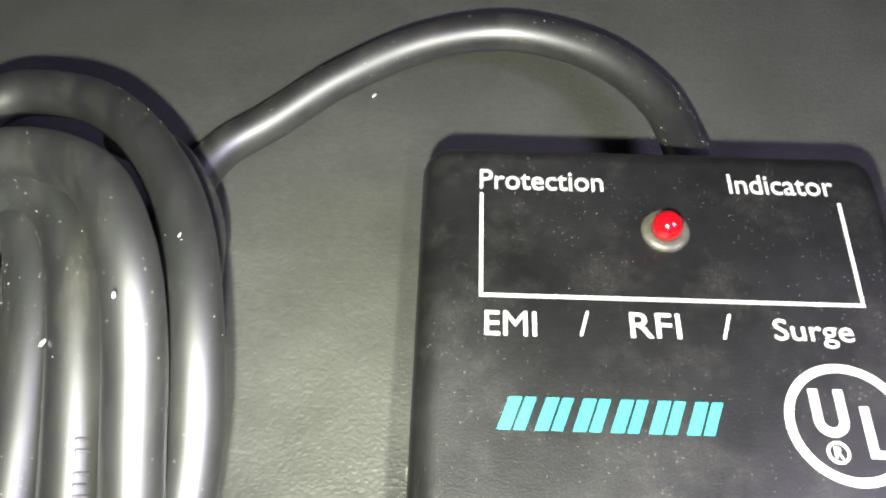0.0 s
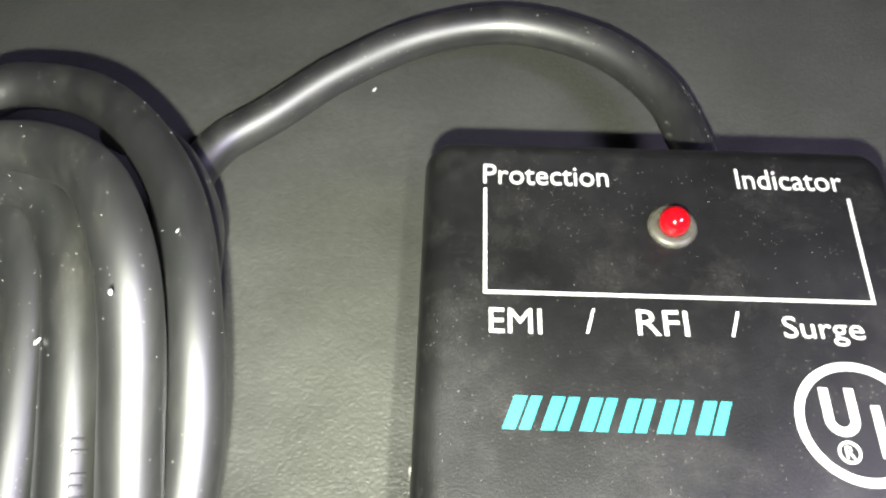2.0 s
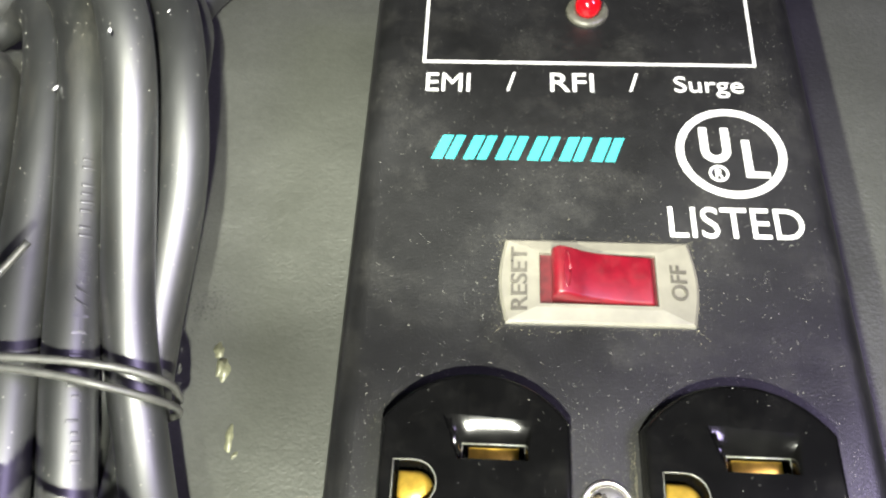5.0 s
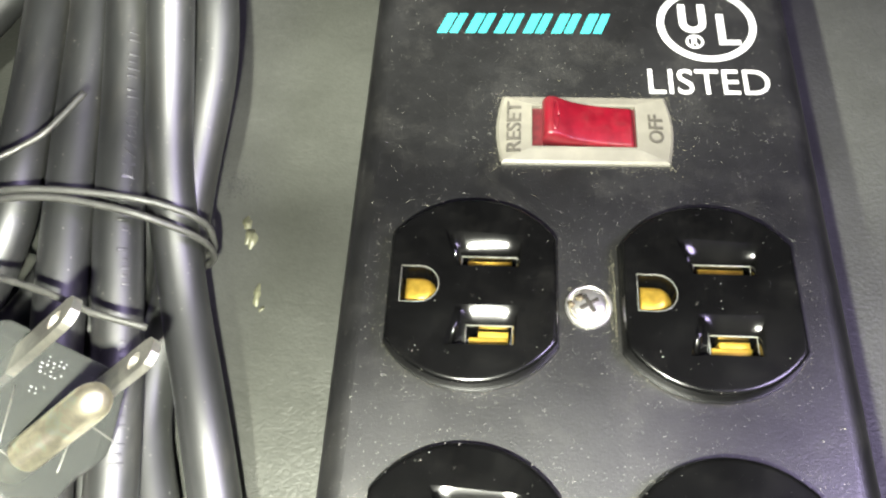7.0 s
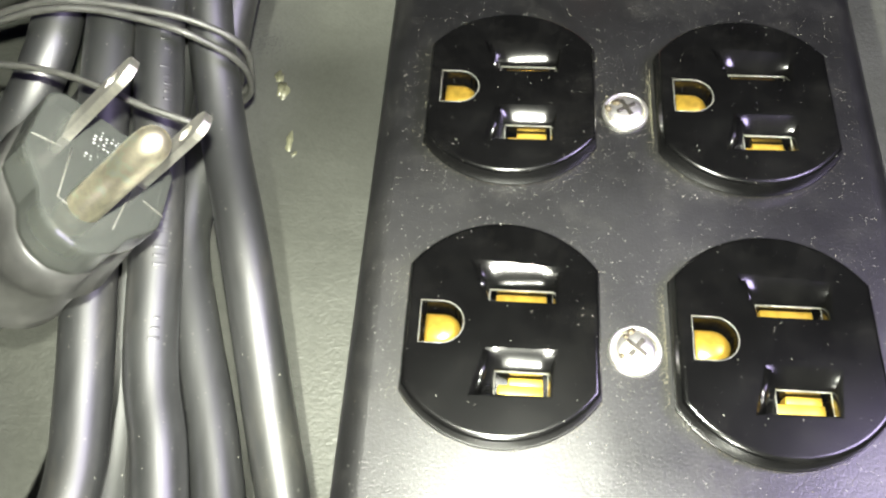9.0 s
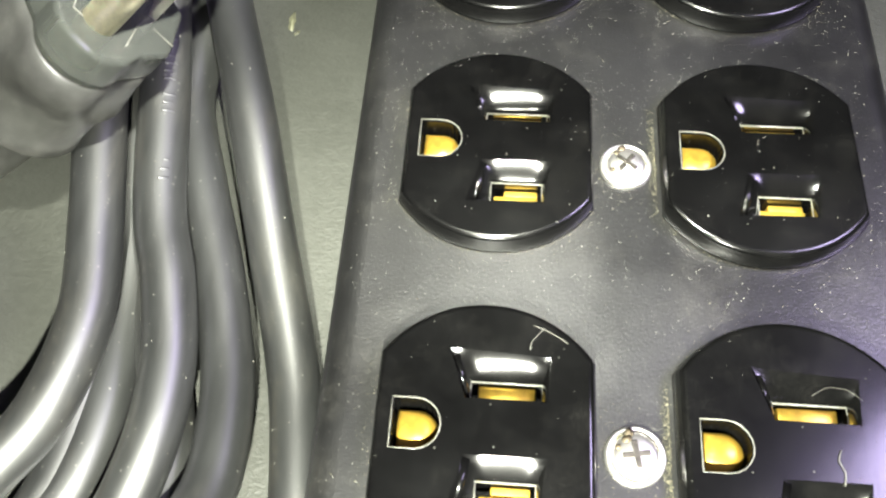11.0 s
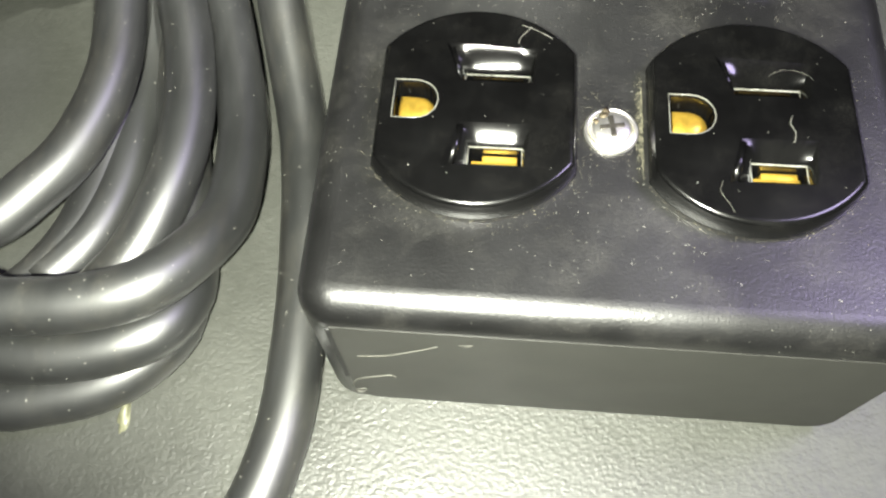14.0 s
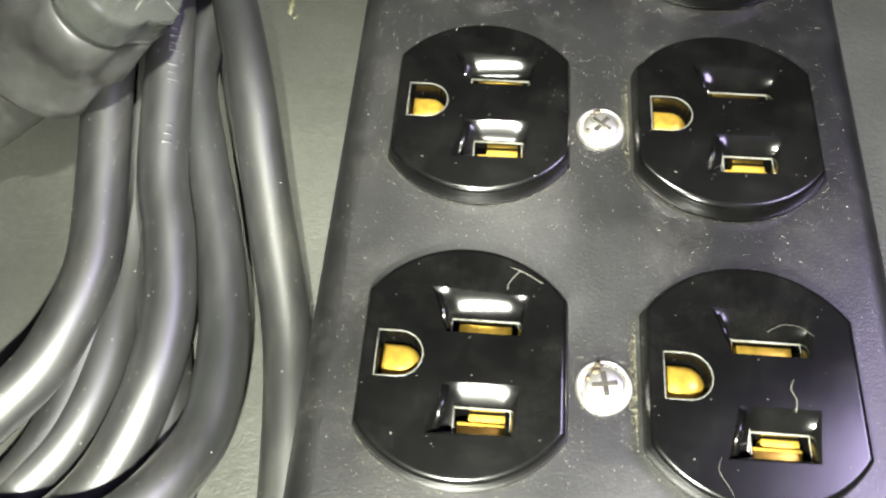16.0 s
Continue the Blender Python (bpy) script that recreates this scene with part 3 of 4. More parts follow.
# ---- the power cord: one long cord coiled and tied beside the strip ----
CR = 0.47
cord = thing("coiled_cord", "long black rubber cord coiled and tied beside the strip", "power cord")
STRANDS = {
    "loop": [(-12.62, 17.21, 2.38), (-11.9, 20, 2.8), (-10, 21.75, 3.2), (-8.8, 21.95, 3.3), (-7.37, 21.32, 3.6), (-6.03, 19.9, 3.9), (-5.2, 18.4, 4), (-4.69, 16.45,
             3.82), (-4.53, 14.52, 3.2), (-4.76, 12.09, 2.38), (-4.95, 9.77, 1.55), (-5.08, 7.5, 1.25), (-4.46, 5.46, 1.15), (-3.87, 3.82, 1.05), (-3.32, 1.9,
             0.98), (-3.15, 0.6, 1.05), (-3.18, -0.3, 1.2), (-3.5, -1.3, 1.7), (-4, -1.95, 1.95), (-4.85, -2.27, 1.98), (-5.7, -2.38, 1.98), (-6.5, -2.33, 1.98),
             (-8.6, -1.4, 1.9), (-10.6, 1.5, 1.8), (-11.16, 6.06, 1.62)],
    "inner": [(-11.99, 14.92, 3.01), (-10.9, 17.5, 4.2), (-9.6, 18.85, 4.7), (-8.33, 19.1, 4.9), (-7.39, 19.05, 5), (-6.29, 18.37, 5.3), (-5.5, 17.1, 5.39), (-5.18,
             15.77, 4.93), (-5.1, 13.94, 3.99), (-4.98, 11.84, 3.03), (-4.5, 9.54, 2.09), (-3.66, 6.97, 1.72), (-2.9, 4.26, 1.05), (-2.2, 1.8, 0.6), (-1.86, -0.4,
             0.47), (-1.7, -2.3, 0.47), (-1.76, -4, 0.47), (-2.3, -5.5, 0.47), (-4, -7, 0.47), (-7, -7.6, 0.47), (-10, -6, 0.5)],
    "middle": [(-9.6, 17.9, 4), (-8.3, 18.6, 4.4), (-7.35, 18.45, 4.5), (-6.71, 17.41, 4.44), (-6.33, 15.82, 4.2), (-5.99, 13.21, 3.62), (-5.69, 10.63, 3.1), (-5.25,
             7.58, 2.36), (-4.88, 4.67, 1.84), (-4.46, 3.21, 1.63), (-4.2, 1.7, 1.4), (-4.3, 0.2, 1.25), (-4.85, -1.14, 0.95), (-5.9, -2, 0.6), (-7.5, -2.4, 0.5),
             (-9.6, -1.2, 0.6), (-10.8, 2.5, 0.8)],
    "left": [(-10.22, 17.31, 3.38), (-8.6, 18.3, 3.9), (-7.75, 18, 4.2), (-7.31, 16.76, 4.16), (-7.05, 14.88, 3.88), (-6.84, 12.14, 3.41), (-6.54, 9.69, 3.06),
             (-6.23, 6.53, 2.39), (-5.86, 4.15, 1.99), (-5.68, 2.4, 1.75), (-6, 0.85, 1.6), (-6.56, -0.12, 1.58), (-7.17, -0.8, 1.55), (-8.3, -1.2, 1.5), (-9.8, 0.2,
             1.5), (-10.4, 3, 1.5)],
    "outer_left": [(-10.55, 15.99, 2.82), (-9.25, 16.94, 3.53), (-8.48, 16.57, 3.89), (-8.13, 14.88, 3.78), (-7.88, 12.34, 3.52), (-7.93, 10.32, 3.02), (-8.88, 8.94,
             2.1), (-10.78, 8.4, 1.14)],
    "feed": [(4.72, 20.3, 1.75), (4.7, 21.2, 1.75), (4.6, 22.4, 1.62), (4.12, 24, 1.5), (2.84, 25.42, 1.4), (0.78, 26.17, 1.3), (-1.4, 25.8, 1.2), (-3.44, 24.82, 0.9), (-4.98, 23.7, 0.6), (-6.15, 22.75, 0.5), (-6.6, 21.5, 0.47),
             (-6.3, 19.3, 0.5), (-5.8, 17.21, 0.78), (-5.61, 14.89, 1.11), (-5.51, 11.98, 1.23), (-6.09, 8.52, 0.61), (-6.08, 4.84, 0.79), (-6.02, 3, 0.7), (-5.93, 1.2, 0.5), (-6.2, -0.6, 0.47), (-7.2, -1.9, 0.47), (-9, -2.1, 0.5)],
    "under": [(-7.6, 21.6, 2.5), (-6.55, 21, 2.6), (-5.89, 20.2, 2.6), (-5.46, 19.3, 2.6), (-5.32, 18.3, 2.6), (-5.27, 16.93, 2.55), (-5.42, 15.3, 2.36), (-5.52, 13.96, 2.18), (-5.76, 11.54, 1.93), (-5.95, 7.93, 1.28),
             (-5.37, 4.85, 0.56), (-4.9, 2.8, 0.5), (-4.3, 0.8, 0.47), (-4.05, -0.3, 0.47), (-3.8, -1.05, 0.55), (-3.72, -1.75, 0.85), (-4.05, -2.42, 1.1), (-5.19, -2.85, 1.12), (-6.62, -2.92, 1.12), (-9, -2.5, 1.1), (-11.2, 0.5, 1)],
    "low": [(-3.9, -1.3, 0.47), (-3.9, -2.1, 0.47), (-4.4, -2.8, 0.47), (-5, -3.2, 0.47), (-5.8, -3.45, 0.47), (-6.75, -3.6, 0.47), (-8.6, -3.3, 0.47), (-11, -0.5,
             0.47)],
    "thin": [(-6.44, 13.93, 2.14), (-6.29, 9.97, 1.54), (-6.11, 6.88, 0.99), (-5.72, 3.62, 0.51), (-5.55, 1.2, 0.47), (-5.82, -0.34, 0.47), (-6.5, -1.4, 0.47)],
    "core": [(-6.4, 20.6, 1.9), (-5.9, 18.6, 2), (-5.92, 15.77, 2.05), (-6.19, 12.03, 1.96), (-6.42, 9.18, 1.51), (-7.09, 7.93, 1.08)],
    "base": [(-7.2, 18.7, 0.47), (-6.5, 15.7, 0.47), (-6.3, 12, 0.47), (-6.9, 9.3, 0.47), (-8.4, 8, 0.47), (-10.4, 7.6, 0.47)],
    "heart": [(-8.62, 17.31, 3.28), (-7.64, 16.94, 3.43), (-7.07, 15.06, 3.11), (-6.96, 12.31, 2.42), (-7.35, 9.88, 1.94), (-8.73, 8.51, 1.34), (-10.75, 7.97,
             0.78)],
}
for key, pts in STRANDS.items():
    part("cord_length", tube(pts, CR), RUBBER, cord)

# strain relief where the cord enters the strip
part("strain_relief", tube([(4.72, 20.5, 1.75), (4.71, 20.95, 1.75)], 0.62, 20, 0), RUBBER, cord)

# embossed marks along one length: plain raised bars
line = smooth_line(STRANDS["middle"], 0.05)
dist = 0.0
for i in range(1, len(line)):
    dist += (line[i] - line[i - 1]).length
    if 4.9 < line[i].y < 14.5 and dist > 0.15:
        dist = 0.0
        if 11.3 < line[i].y < 13.05:
            continue
        if (int(line[i].y * 1.3) % 4) == 3 or i % 5 == 0:
            continue
        t = (line[i] - line[i - 1]).normalized()
        n = (Vector((1.5, -1 + line[i].y * 0.0, 12)) - Vector((line[i].x, 0, line[i].z))).normalized()
        n = (n - t * n.dot(t)).normalized()
        w = t.cross(n)
        c = line[i] + n * (CR - 0.012)
        bm = box(-0.03, 0.03, -0.05 - 0.05 * (i % 2), 0.06 + 0.04 * (i % 3), -0.02, 0.022, 0.01)
        rot = Matrix((t, w, n)).transposed()
        for v in bm.verts:
            v.co = c + rot @ v.co
        part("embossed_bar", bm, RUBBER, cord)

# the embossed number, bent round the cord and read along it
run = [q for q in line if 11.4 < q.y < 12.95][::-1]
number = words("embossed_number", "E177660", 0, 1, -0.5, 0.5, 0, RUBBER, cord, bold=0.004, high=1)
for v in number.data.vertices:
    f, a, high = v.co.x / CM * (len(run) - 2), v.co.y / CM * 0.26 / CR, 0.02 * v.co.z / CM
    i = min(int(f), len(run) - 2)
    c, t = run[i].lerp(run[i + 1], f - i), (run[i + 1] - run[i]).normalized()
    n = Vector((1.5 - c.x, -1.0, 12 - c.z)).normalized()
    n = (n - t * n.dot(t)).normalized()
    v.co = (c + (n * math.cos(a) + n.cross(t) * math.sin(a)) * (CR - 0.006 + high)) * CM

# ---- the plug at the cord's end ----
PR = Matrix(((0.6339, -0.1498, 0.7588), (-0.1514, 0.9380, 0.3117), (-0.7585, -0.3125, 0.5719)))
PO = Vector((-4.943, 6.893, 4.953))


def placed(bm):
    for v in bm.verts:
        v.co = PO + PR @ v.co
    return bm


def plug_line(k):
    """The plug's outline across its axis: a block behind the blades with cut shoulders and a lobe round the ground pin; k draws it in."""
    half = smooth_line([(0, -2.12, 0), (0.28, -2.05, 0), (0.52, -1.86, 0), (0.64, -1.62, 0), (0.71, -1.42, 0)], 0.16)
    half += [Vector(p) for p in ((0.86, -1.22, 0), (1.02, -1.01, 0), (1.10, -0.86, 0), (1.12, -0.70, 0), (1.12, -0.25, 0), (1.12, 0.30, 0), (1.09, 0.44, 0),
                                 (1.02, 0.54, 0), (0.92, 0.60, 0), (0.80, 0.615, 0), (0.40, 0.615, 0), (0, 0.615, 0))]
    line = [(p.x, p.y) for p in half] + [(-p.x, p.y) for p in half[-2:0:-1]]
    return [(x * (1 - k), -0.6 + (y + 0.6) * (1 - k)) for x, y in line]


def round_line(r, cy=-0.55):
    out = []
    for x, y in plug_line(0):
        a = math.atan2(y + 0.6, x)
        out.append((r * math.cos(a), cy + r * math.sin(a)))
    return out


plug = part("plug_body", placed(loft([[(x, y, z) for x, y in line2] for line2, z in (
    (plug_line(0.04), -0.62), (plug_line(0.0), -0.66), (plug_line(-0.01), -0.85), (plug_line(-0.03), -1.05), (round_line(1.22, -0.62), -1.5), (round_line(1.10), -1.9), (round_line(1.12), -2.5),
    (round_line(1.16), -2.7), (round_line(1.05), -2.85), (round_line(0.86), -2.95))])), PLUGRUBBER, cord, "grey moulded rubber three-pin plug")
part("plug_face", placed(loft([[(x, y, z) for x, y in plug_line(k)] for k, z in ((0.02, -0.60), (0.0, -0.5), (0.0, -0.04), (0.015, 0.01), (0.04, 0.035), (0.07, 0.04))])), PLUGFACE, plug, "clear greyish plastic plug front", smooth=False)
mark_rnd = random.Random(5)
for rows_n, cols_n, mx, my in ((5, 5, -0.28, -0.06), (3, 3, -0.32, -0.44)):
    for i in range(rows_n):
        for k in range(cols_n):
            if mark_rnd.random() < 0.18:
                continue
            x, y, w, h = mx + 0.085 * k + mark_rnd.uniform(-0.015, 0.015), my + 0.08 * i, mark_rnd.uniform(0.012, 0.04), mark_rnd.uniform(0.010, 0.022)
            part("face_mark", placed(box(x, x + w, y, y + h, 0.035, 0.046)), INK, plug, smooth=False)
for q0, q1 in (((-0.51, -0.45), (-0.43, -1.46)), ((-0.43, -1.46), (-0.25, -1.50)), ((0.51, -0.45), (0.43, -1.46)), ((-1.08, -0.62), (-0.66, -0.54)), ((1.10, -0.64), (0.72, -0.56))):
    part("face_ridge", placed(tube([(*q0, 0.042), (*q1, 0.042)], 0.013, 6, 0)), PALE_EDGE, plug)
for sx in (-0.635, 0.635):
    q = [(-0.30, -0.58), (0.30, -0.58), (0.30, 1.36), (0.27, 1.48), (0.20, 1.57), (0.10, 1.62), (-0.10, 1.62), (-0.20, 1.57), (-0.27, 1.48), (-0.30, 1.36)]
    hole = [(0.155 * math.cos(2 * math.pi * i / 14), 1.16 + 0.155 * math.sin(2 * math.pi * i / 14)) for i in range(14)]
    bl = bmesh.new()
    rims = []
    for dx in (-0.066, 0.066):
        loops2 = [[bl.verts.new((sx + dx, 0.9 * y - 0.06, z)) for y, z in line2] for line2 in (q, hole)]
        bmesh.ops.triangle_fill(bl, use_beauty=True, edges=[bl.edges.new((lp[i], lp[(i + 1) % len(lp)])) for lp in loops2 for i in range(len(lp))])
        rims.append(loops2)
    for lp0, lp1 in zip(*rims):
        for i in range(len(lp0)):
            bl.faces.new((lp0[i], lp0[(i + 1) % len(lp0)], lp1[(i + 1) % len(lp1)], lp1[i]))
    bmesh.ops.recalc_face_normals(bl, faces=bl.faces[:])
    part("blade", placed(bl), NICKEL, plug, "shiny flat steel blade", smooth=False)
gp = [(0.26, -0.58), (0.26, 1.54), (0.245, 1.66), (0.20, 1.77), (0.12, 1.84), (0.02, 1.87)]
part("ground_pin", placed(loft([[(-0.05 + r * math.cos(2 * math.pi * i / 28), -1.37 + r * math.sin(2 * math.pi * i / 28), z) for i in range(28)] for r, z in gp])), BRASSPIN, plug, "round brass ground pin")
part("plug_neck", placed(loft([[(x, y, z) for x, y in round_line(r)] for r, z in ((0.86, -2.9), (0.80, -3.1), (0.66, -4.3), (0.56, -5.2), (0.50, -5.5))])), PLUGRUBBER, plug, "tapered flexible neck")
for k in range(3):
    for a in range(0, 360, 60):
        t = radians(a + 30 * (k % 2))
        r = 0.765 - 0.1 * k
        h = box(-0.11, 0.11, -0.05, 0.05, -0.03, 0.022, 0.02)
        out = Vector((math.cos(t), math.sin(t), 0.12)).normalized()
        side = Vector((-math.sin(t), math.cos(t), 0))
        rot = Matrix((side, out.cross(side), out)).transposed()
        for v in h.verts:
            v.co = Vector((r * math.cos(t), -0.5 + r * math.sin(t), -3.45 - 0.55 * k)) + rot @ v.co
        part("neck_slot", placed(h), DARK, plug, smooth=False)
part("cord_length", tube([PO + PR @ Vector((0, -0.5, -5.3)), PO + PR @ Vector((0, -0.5, -6.2)) + Vector((0, 0, 0.15)), (-11.2, 4.2, 0.6), (-12.4, 4.4, 0.5)], CR), RUBBER, cord)

# ---- the wire tie round the bundle ----
tie = thing("wire_tie", "black plastic-coated wire twisted round the cord bundle", "wire tie")
for pts in ([(-9.14, 10.46, 3.80), (-7.54, 10.56, 4.30), (-6.57, 10.70, 4.20), (-5.64, 10.78, 3.95), (-5.08, 10.81, 3.75), (-4.54, 10.82, 3.45), (-4.17, 10.79, 3.15), (-4.05, 10.81, 2.75), (-4.11, 10.80, 2.30), (-4.26, 10.85, 1.80), (-4.71, 10.85, 1.30)],
            [(-9.10, 10.30, 3.77), (-7.50, 10.40, 4.27), (-6.54, 10.55, 4.17), (-5.59, 10.54, 3.92), (-5.01, 10.49, 3.72), (-4.58, 10.47, 3.42), (-4.24, 10.46, 3.12), (-4.08, 10.50, 2.72), (-4.09, 10.57, 2.26), (-4.24, 10.62, 1.76), (-4.69, 10.62, 1.26)]):
    part("tie_wire", tube(pts, 0.072, 10, 0.1), WIRE, tie)
part("tie_end", tube([(-9.12, 10.15, 4.33), (-8.31, 10.52, 4.51), (-7.47, 10.96, 4.69), (-7.03, 11.31, 4.67), (-6.64, 11.66, 4.7), (-6.1, 12.45, 4.82)], 0.065, 10, 0.1), WIRE, tie)
part("tie_end", tube([(-8.86, 9.05, 4.5), (-7.59, 8.79, 4.67), (-6.67, 8.66, 4.73), (-5.68, 8.42, 4.65), (-4.94, 8.18, 4.46), (-4.12, 8.07, 4.17)], 0.06, 10, 0.1), WIRE, tie)


# ---- lint, flecks and smears ----
def hair(pts, r=0.0045):
    ob = part("lint_hair", tube(pts, r, 6, 0.08), HAIR)
    tagged(ob, "fine pale lint hair stuck on the black surface", "lint", "lint hairs")


FZ = TOP + FACE + 0.02
hair([(1.78, 1.73, FZ), (1.92, 1.68, FZ), (2.08, 1.60, FZ), (2.24, 1.50, FZ)], 0.006)
hair([(1.93, 1.70, FZ), (1.83, 1.58, FZ), (1.76, 1.48, FZ), (1.75, 1.38, FZ)], 0.006)
hair([(5.57, 0.32, FZ), (5.52, 0.18, FZ), (5.58, 0.05, FZ), (5.55, -0.12, FZ)], 0.007)
hair([(4.55, -0.78, FZ), (4.50, -0.95, FZ), (4.60, -1.12, FZ), (4.66, -1.26, FZ)], 0.0026)
hair([(5.30, 0.98, FZ), (5.50, 1.10, FZ), (5.75, 1.08, FZ), (5.92, 0.96, FZ)], 0.0020)
YF = Y0 - 0.045
hair([(-0.35, YF, 2.30), (0.1, YF, 2.42), (0.6, YF, 2.75), (0.85, YF, 2.95)], 0.009)
hair([(-0.62, YF - 0.02, 0.75), (-0.5, YF, 1.1), (-0.15, YF, 1.35), (0.08, YF, 1.45), (0.14, YF, 1.33)], 0.011)
hair([(-0.6, YF - 0.02, 0.55), (-0.42, YF, 0.62), (-0.45, YF, 0.42), (-0.58, YF - 0.02, 0.48)], 0.010)
hair([(1.15, YF, 3.05), (1.35, YF, 3.1), (1.22, YF, 2.98)], 0.005)


def fleck(x, y, z, size, material, label, flat=0.4, seed=0, name="paint_fleck", cat="fleck"):
    rnd = random.Random(seed)
    bm = bmesh.new()
    bmesh.ops.create_icosphere(bm, subdivisions=1, radius=size)
    lean = rnd.uniform(-0.6, 0.3)
    for v in bm.verts:
        v.co *= rnd.uniform(0.7, 1.25)
        v.co.y *= 1.45
        v.co.x = v.co.x * 0.75 - lean * v.co.y
        v.co.z *= flat
        v.co += Vector((x, y, z))
    tagged(part(name, bm, material), label, cat, cat + "s")


WL = "small white paint fleck"
for i, (x, y, z, r) in enumerate(((-5.2, 15.98, 5.93, 0.045), (-6.72, 15.82, 4.59, 0.05), (-0.9, 0.62, 3.70, 0.04),
                                  (-5.06, 17.88, 4.5, 0.035), (-4.25, 24.75, 0.42, 0.07), (-4.05, 24.85, 0.44, 0.05), (-1.06, 25.9, 1.66, 0.05), (0.3, 26.15, 1.6, 0.05), (-2.66, 25.1, 0.02, 0.06))):
    fleck(x, y, z, r, INK, WL + (" on the cord" if z > 0.1 else " on the table"), 0.6, i)
for i, (x, y, a, b) in enumerate(((-4.32, 12.55, 0.08, 0.13), (-4.17, 12.15, 0.10, 0.2), (-3.78, 10.68, 0.07, 0.16), (-3.62, 10.35, 0.04, 0.05), (-4.62, -3.55, 0.07, 0.22))):
    bm = bmesh.new()
    rnd = random.Random(40 + i)
    ph, qh = rnd.uniform(0, 6.28), rnd.uniform(0, 6.28)
    wob = [1 + 0.28 * math.sin(2 * t * 0.2094 + ph) + 0.14 * math.sin(5 * t * 0.2094 + qh) for t in range(30)]
    pts = [(x + 1.3 * a * w * math.cos(t * 0.2094) + 0.25 * a * math.sin(t * 0.2094), y + 1.45 * b * w * math.sin(t * 0.2094)) for t, w in enumerate(wob)]
    loft([[(px, py, -0.01) for px, py in pts], [(px, py, 0.004) for px, py in pts]], bm=bm)
    tagged(part("glue_smear", bm, SMEAR), "small dried pale smear on the grey table", "smear", "smears")


# dust: a great many fine pale grains on the strip and on the cord
def grains(name, places, label, seed, material):
    rnd = random.Random(seed)
    verts, faces = [], []
    for x, y, z, r in places:
        k = len(verts)
        a = rnd.uniform(0, 6.28)
        for i in range(4):
            t = a + i * 1.571 + rnd.uniform(-0.4, 0.4)
            q = r * rnd.uniform(0.5, 1.3)
            verts.append(((x + q * math.cos(t)) * CM, (y + q * math.sin(t)) * CM, (z - r * 0.3) * CM))
        verts.append((x * CM, y * CM, (z + r * 0.6) * CM))
        faces += [(k + i, k + (i + 1) % 4, k + 4) for i in range(4)]
    me = bpy.data.meshes.new(name)
    me.from_pydata(verts, [], faces)
    me.materials.append(material)
    tagged(new(name, me), label, "scuff" if material == CLEAR else "dust", kind="stuff")


rnd = random.Random(7)
spots = []
while len(spots) < 7000:
    x, y = rnd.uniform(X0 + 0.4, X1 - 0.4), rnd.uniform(Y0 + 0.3, Y1 - 0.5)
    thick = noise.noise(Vector((x * 0.55, y * 0.55, 3.0))) + 0.35 * noise.noise(Vector((x * 2.1, y * 2.1, 9.0)))
    near = min(abs(math.hypot(x - cx, y - cy) - 1.85) for cx, cy in OUTLETS)
    if rnd.random() > 0.22 + 0.9 * max(0.0, thick) + (0.5 if near < 0.25 else 0.0):
        continue
    if rnd.random() > (0.10 if y < 2.0 else 0.40 if y < 3.4 else 0.85 if y < 11 else 0.35):
        continue
    on = [1 for cx, cy in OUTLETS if math.hypot(x - cx, y - cy) < 1.72 and abs(x - cx) < 1.42]
    if (on and rnd.random() > 0.22) or (1.5 < x < 4.8 and 11.6 < y < 13.3):
        continue
    if on:
        u, v = min(((x - cx, y - cy) for cx, cy in OUTLETS), key=lambda p: math.hypot(*p))
        if (-0.55 < u < 0.9 and 0.3 < abs(v) < 1.1) or (u < -0.5 and abs(v) < 0.36):
            continue
    spots.append((x, y, TOP + (FACE if on else 0.0) + 0.002, 0.0022 + (0.0125 if 2.4 < y < 12.5 else 0.0060) * rnd.random() ** 5))
grains("dust_grains", spots, "fine pale dust grains on the black power strip", 1, DUSTY)
spots = []
while len(spots) < 4200:
    cx, cy = OUTLETS[rnd.randrange(6)]
    u, v = rnd.uniform(-2.1, 2.1), rnd.uniform(-2.1, 2.1)
    d = max(math.hypot(u, v) - 1.70, abs(u) - 1.405)
    if d < 0.045 or rnd.random() > math.exp((0.045 - d) / 0.13) * (0.35 + 0.65 * max(0.0, noise.noise(Vector((u + cx, v + cy, 5.0))) + 0.4)):
        continue
    spots.append((cx + u, cy + v, TOP + 0.002, 0.003 + 0.008 * rnd.random() ** 4))
for cx, cy in OUTLETS:
    edge = face_line(-0.05, 60)
    for _ in range(420):
        i = rnd.randrange(len(edge) - 1)
        (u, v), (u1, v1), w = edge[i], edge[i + 1], rnd.random()
        u, v = u + (u1 - u) * w, v + (v1 - v) * w
        if rnd.random() < 0.25 + (0.6 if u < -1.2 else 0.0) + (0.3 if v < -1.0 else 0.0):
            spots.append((cx + u, cy + v, TOP + 0.03 * rnd.random(), 0.003 + 0.007 * rnd.random() ** 3))
for cx, cy in OUTLETS[1::2]:
    for _ in range(520):
        spots.append((cx - 1.50 - 0.10 * rnd.random() ** 2, cy + rnd.triangular(-1.0, 1.0, 0.0), TOP + 0.002 + 0.03 * rnd.random(), 0.004 + 0.008 * rnd.random() ** 2))
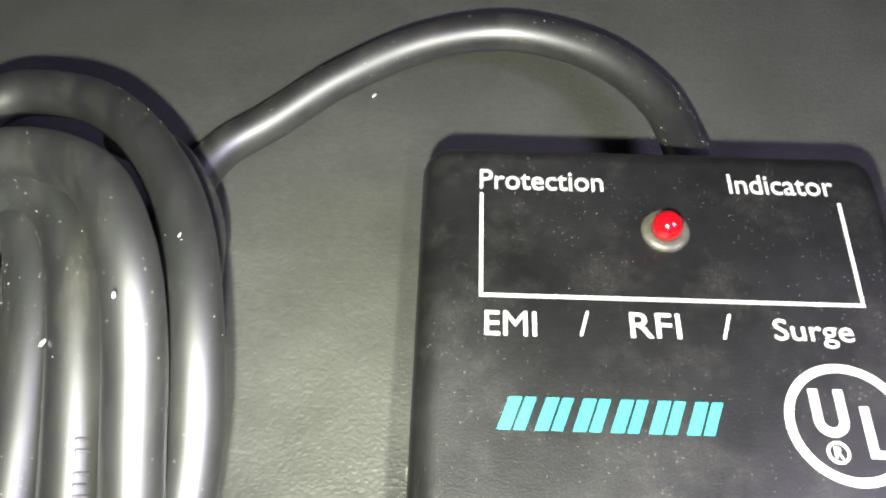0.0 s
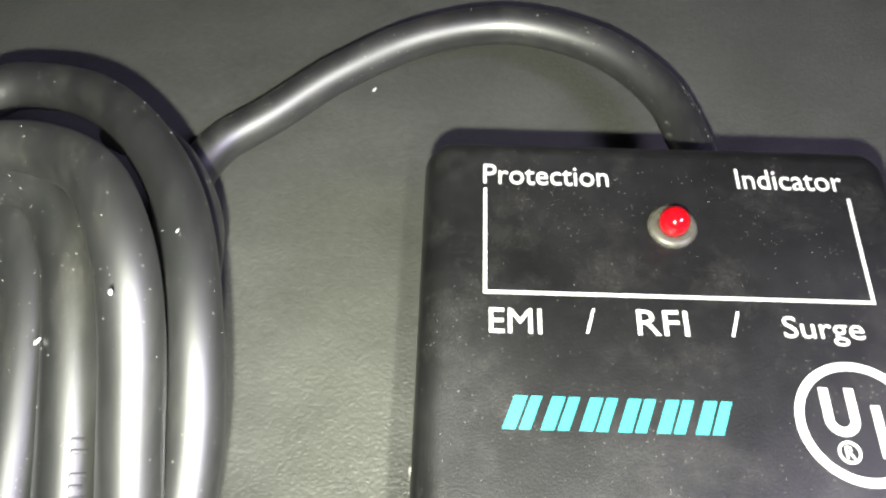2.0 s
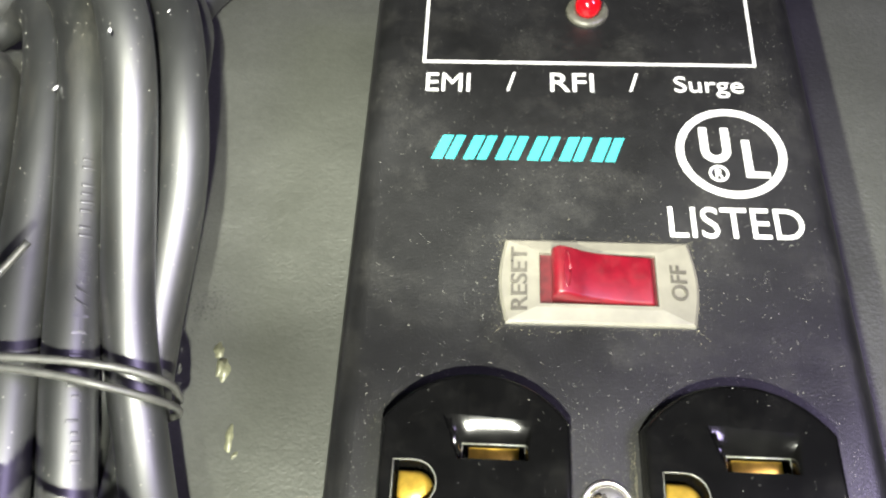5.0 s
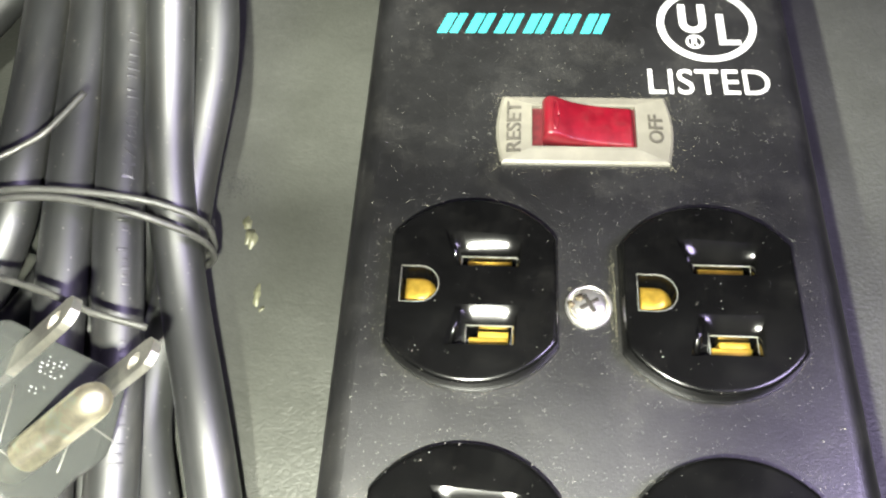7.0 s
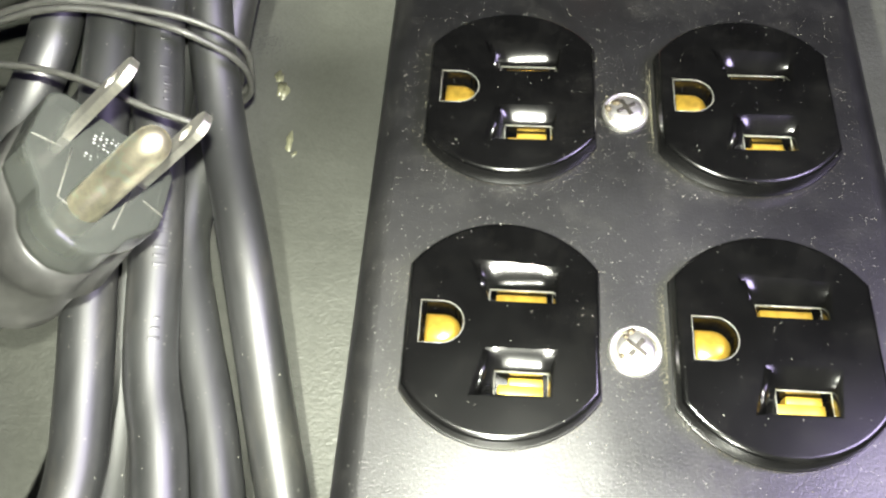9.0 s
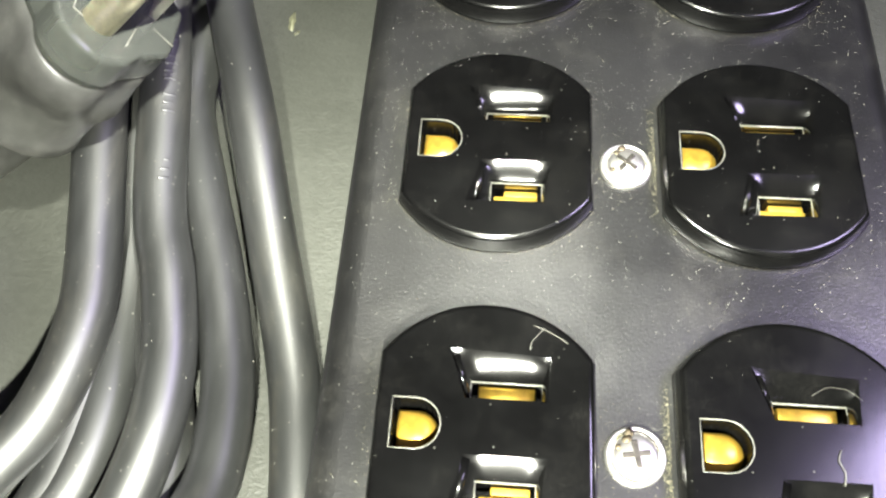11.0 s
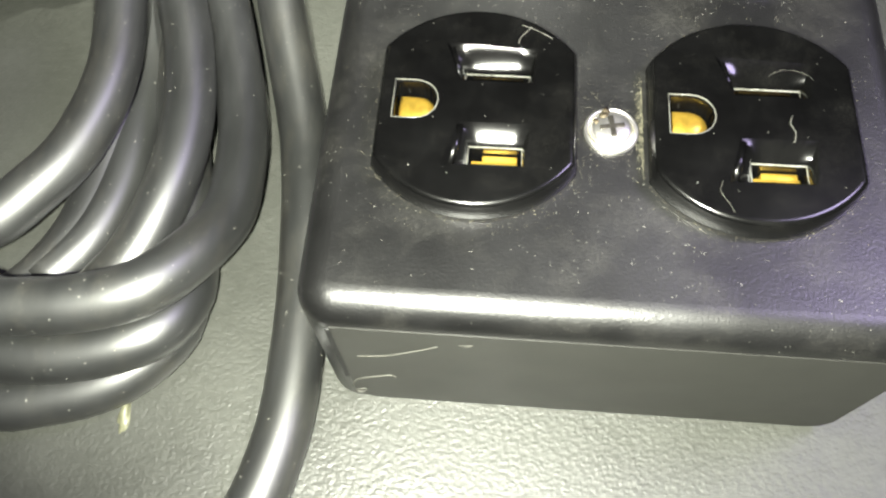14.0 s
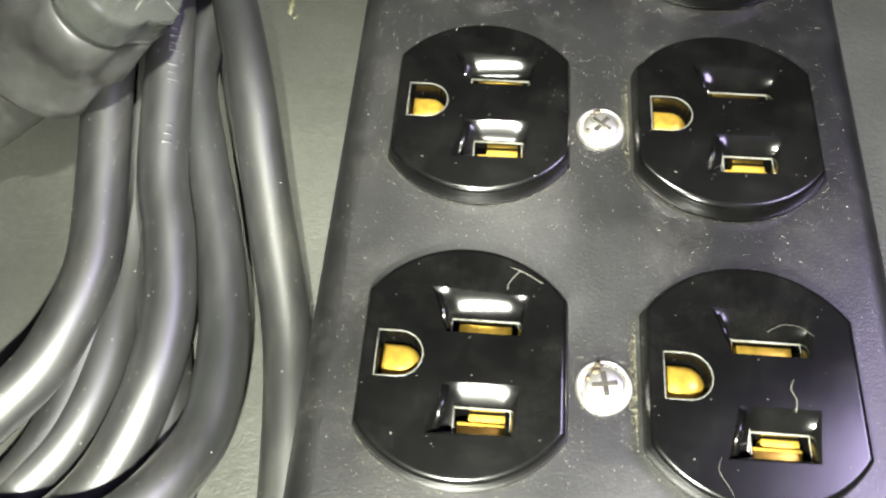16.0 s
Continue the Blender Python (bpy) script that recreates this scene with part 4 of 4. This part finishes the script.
for _ in range(900):
    a, d = rnd.uniform(0, 6.28), rnd.expovariate(9.0)
    u, v = (1.56 + d) * max(-1, min(1, 1.5 * math.cos(a))), (0.79 + d) * max(-1, min(1, 1.5 * math.sin(a)))
    spots.append((3.155 + u, 12.475 + v, TOP + 0.002, 0.0035 + 0.012 * rnd.random() ** 4))
for cy in (0.16, 4.53, 8.84):
    for _ in range(220):
        a, d = rnd.uniform(0, 6.28), 0.40 + rnd.expovariate(9.0)
        spots.append((3.13 + d * math.cos(a), cy + d * math.sin(a), TOP + 0.002, 0.0035 + 0.010 * rnd.random() ** 4))
grains("grime_grains", spots, "brownish grime gathered round the outlets and screws", 6, GRIME_SHADE)
spots = []
for key, pts in STRANDS.items():
    line = smooth_line(pts, 0.12)
    for a, b in zip(line, line[1:]):
        t = (b - a).normalized()
        side = t.cross(Vector((0, 0, 1))).normalized()
        thick = noise.noise(a * 0.6) + (0.5 if a.y > 13 else 0.0)
        for _ in range(2 + int(3 * max(0.0, thick))):
            w = rnd.uniform(-1.45, 1.45)
            p = a + (b - a) * rnd.random() + (side * math.sin(w) + side.cross(t) * math.cos(w)) * CR
            spots.append((p.x, p.y, p.z, 0.003 + 0.016 * rnd.random() ** 6))
for key in ("left", "outer_left", "middle", "heart"):
    line = [q for q in smooth_line(STRANDS[key], 0.12) if 9.0 < q.y]
    for a, b in zip(line, line[1:]):
        t = (b - a).normalized()
        side = t.cross(Vector((0, 0, 1))).normalized()
        for _ in range(5 if a.y > 15.5 else 2):
            w = rnd.choice((-1, 1)) * (rnd.uniform(0.75, 1.5) if a.y < 16.3 else rnd.uniform(0.0, 1.5))
            if noise.noise(a * 0.9 + Vector((w, 0, 0))) > -0.1:
                p = a + (b - a) * rnd.random() + (side * math.sin(w) + side.cross(t) * math.cos(w)) * CR
                spots.append((p.x, p.y, p.z, 0.003 + 0.012 * rnd.random() ** 3))
line = smooth_line(STRANDS["feed"], 0.12)
for a, b in zip(line, line[1:]):
    if a.y < 21.5:
        continue
    t = (b - a).normalized()
    side = t.cross(Vector((0, 0, 1))).normalized()
    for _ in range(5):
        w = rnd.uniform(-1.4, 1.4)
        if noise.noise(a * 1.3 + Vector((w, 4, 0))) > 0.0:
            p = a + (b - a) * rnd.random() + (side * math.sin(w) + side.cross(t) * math.cos(w)) * CR
            spots.append((p.x, p.y, p.z, 0.005 + 0.022 * rnd.random() ** 5))
grains("dust_grains", spots, "fine pale dust grains on the black cord", 2, LINT)

# short curled fibres lying in the dust of the cover
verts, faces = [], []
while len(verts) < 6 * 240:
    x, y = rnd.uniform(X0 + 0.5, X1 - 0.5), rnd.uniform(Y0 + 0.6, 13.5)
    if any(math.hypot(x - cx, y - cy) < 1.9 and abs(x - cx) < 1.6 for cx, cy in OUTLETS) or (1.4 < x < 4.9 and y > 11.5):
        continue
    if noise.noise(Vector((x * 0.9, y * 0.9, 14.0))) < rnd.uniform(-0.35, 0.35):
        continue
    a, bend, half, w, k = rnd.uniform(0, 6.28), rnd.uniform(-1.6, 1.6), rnd.uniform(0.012, 0.045), rnd.uniform(0.0012, 0.0026), len(verts)
    for j in range(3):
        t = a + bend * (j - 1)
        px, py = x + (j - 1) * half * math.cos(t), y + (j - 1) * half * math.sin(t)
        for side in (-1, 1):
            verts.append(((px - side * w * math.sin(t)) * CM, (py + side * w * math.cos(t)) * CM, (TOP + 0.006 + 0.006 * (j == 1)) * CM))
    faces += [(k, k + 2, k + 3, k + 1), (k + 2, k + 4, k + 5, k + 3)]
me = bpy.data.meshes.new("lint_fibres")
me.from_pydata(verts, [], faces)
me.materials.append(DUSTY)
tagged(new("lint_fibres", me), "tiny pale lint fibres scattered on the black cover", "lint", kind="stuff")

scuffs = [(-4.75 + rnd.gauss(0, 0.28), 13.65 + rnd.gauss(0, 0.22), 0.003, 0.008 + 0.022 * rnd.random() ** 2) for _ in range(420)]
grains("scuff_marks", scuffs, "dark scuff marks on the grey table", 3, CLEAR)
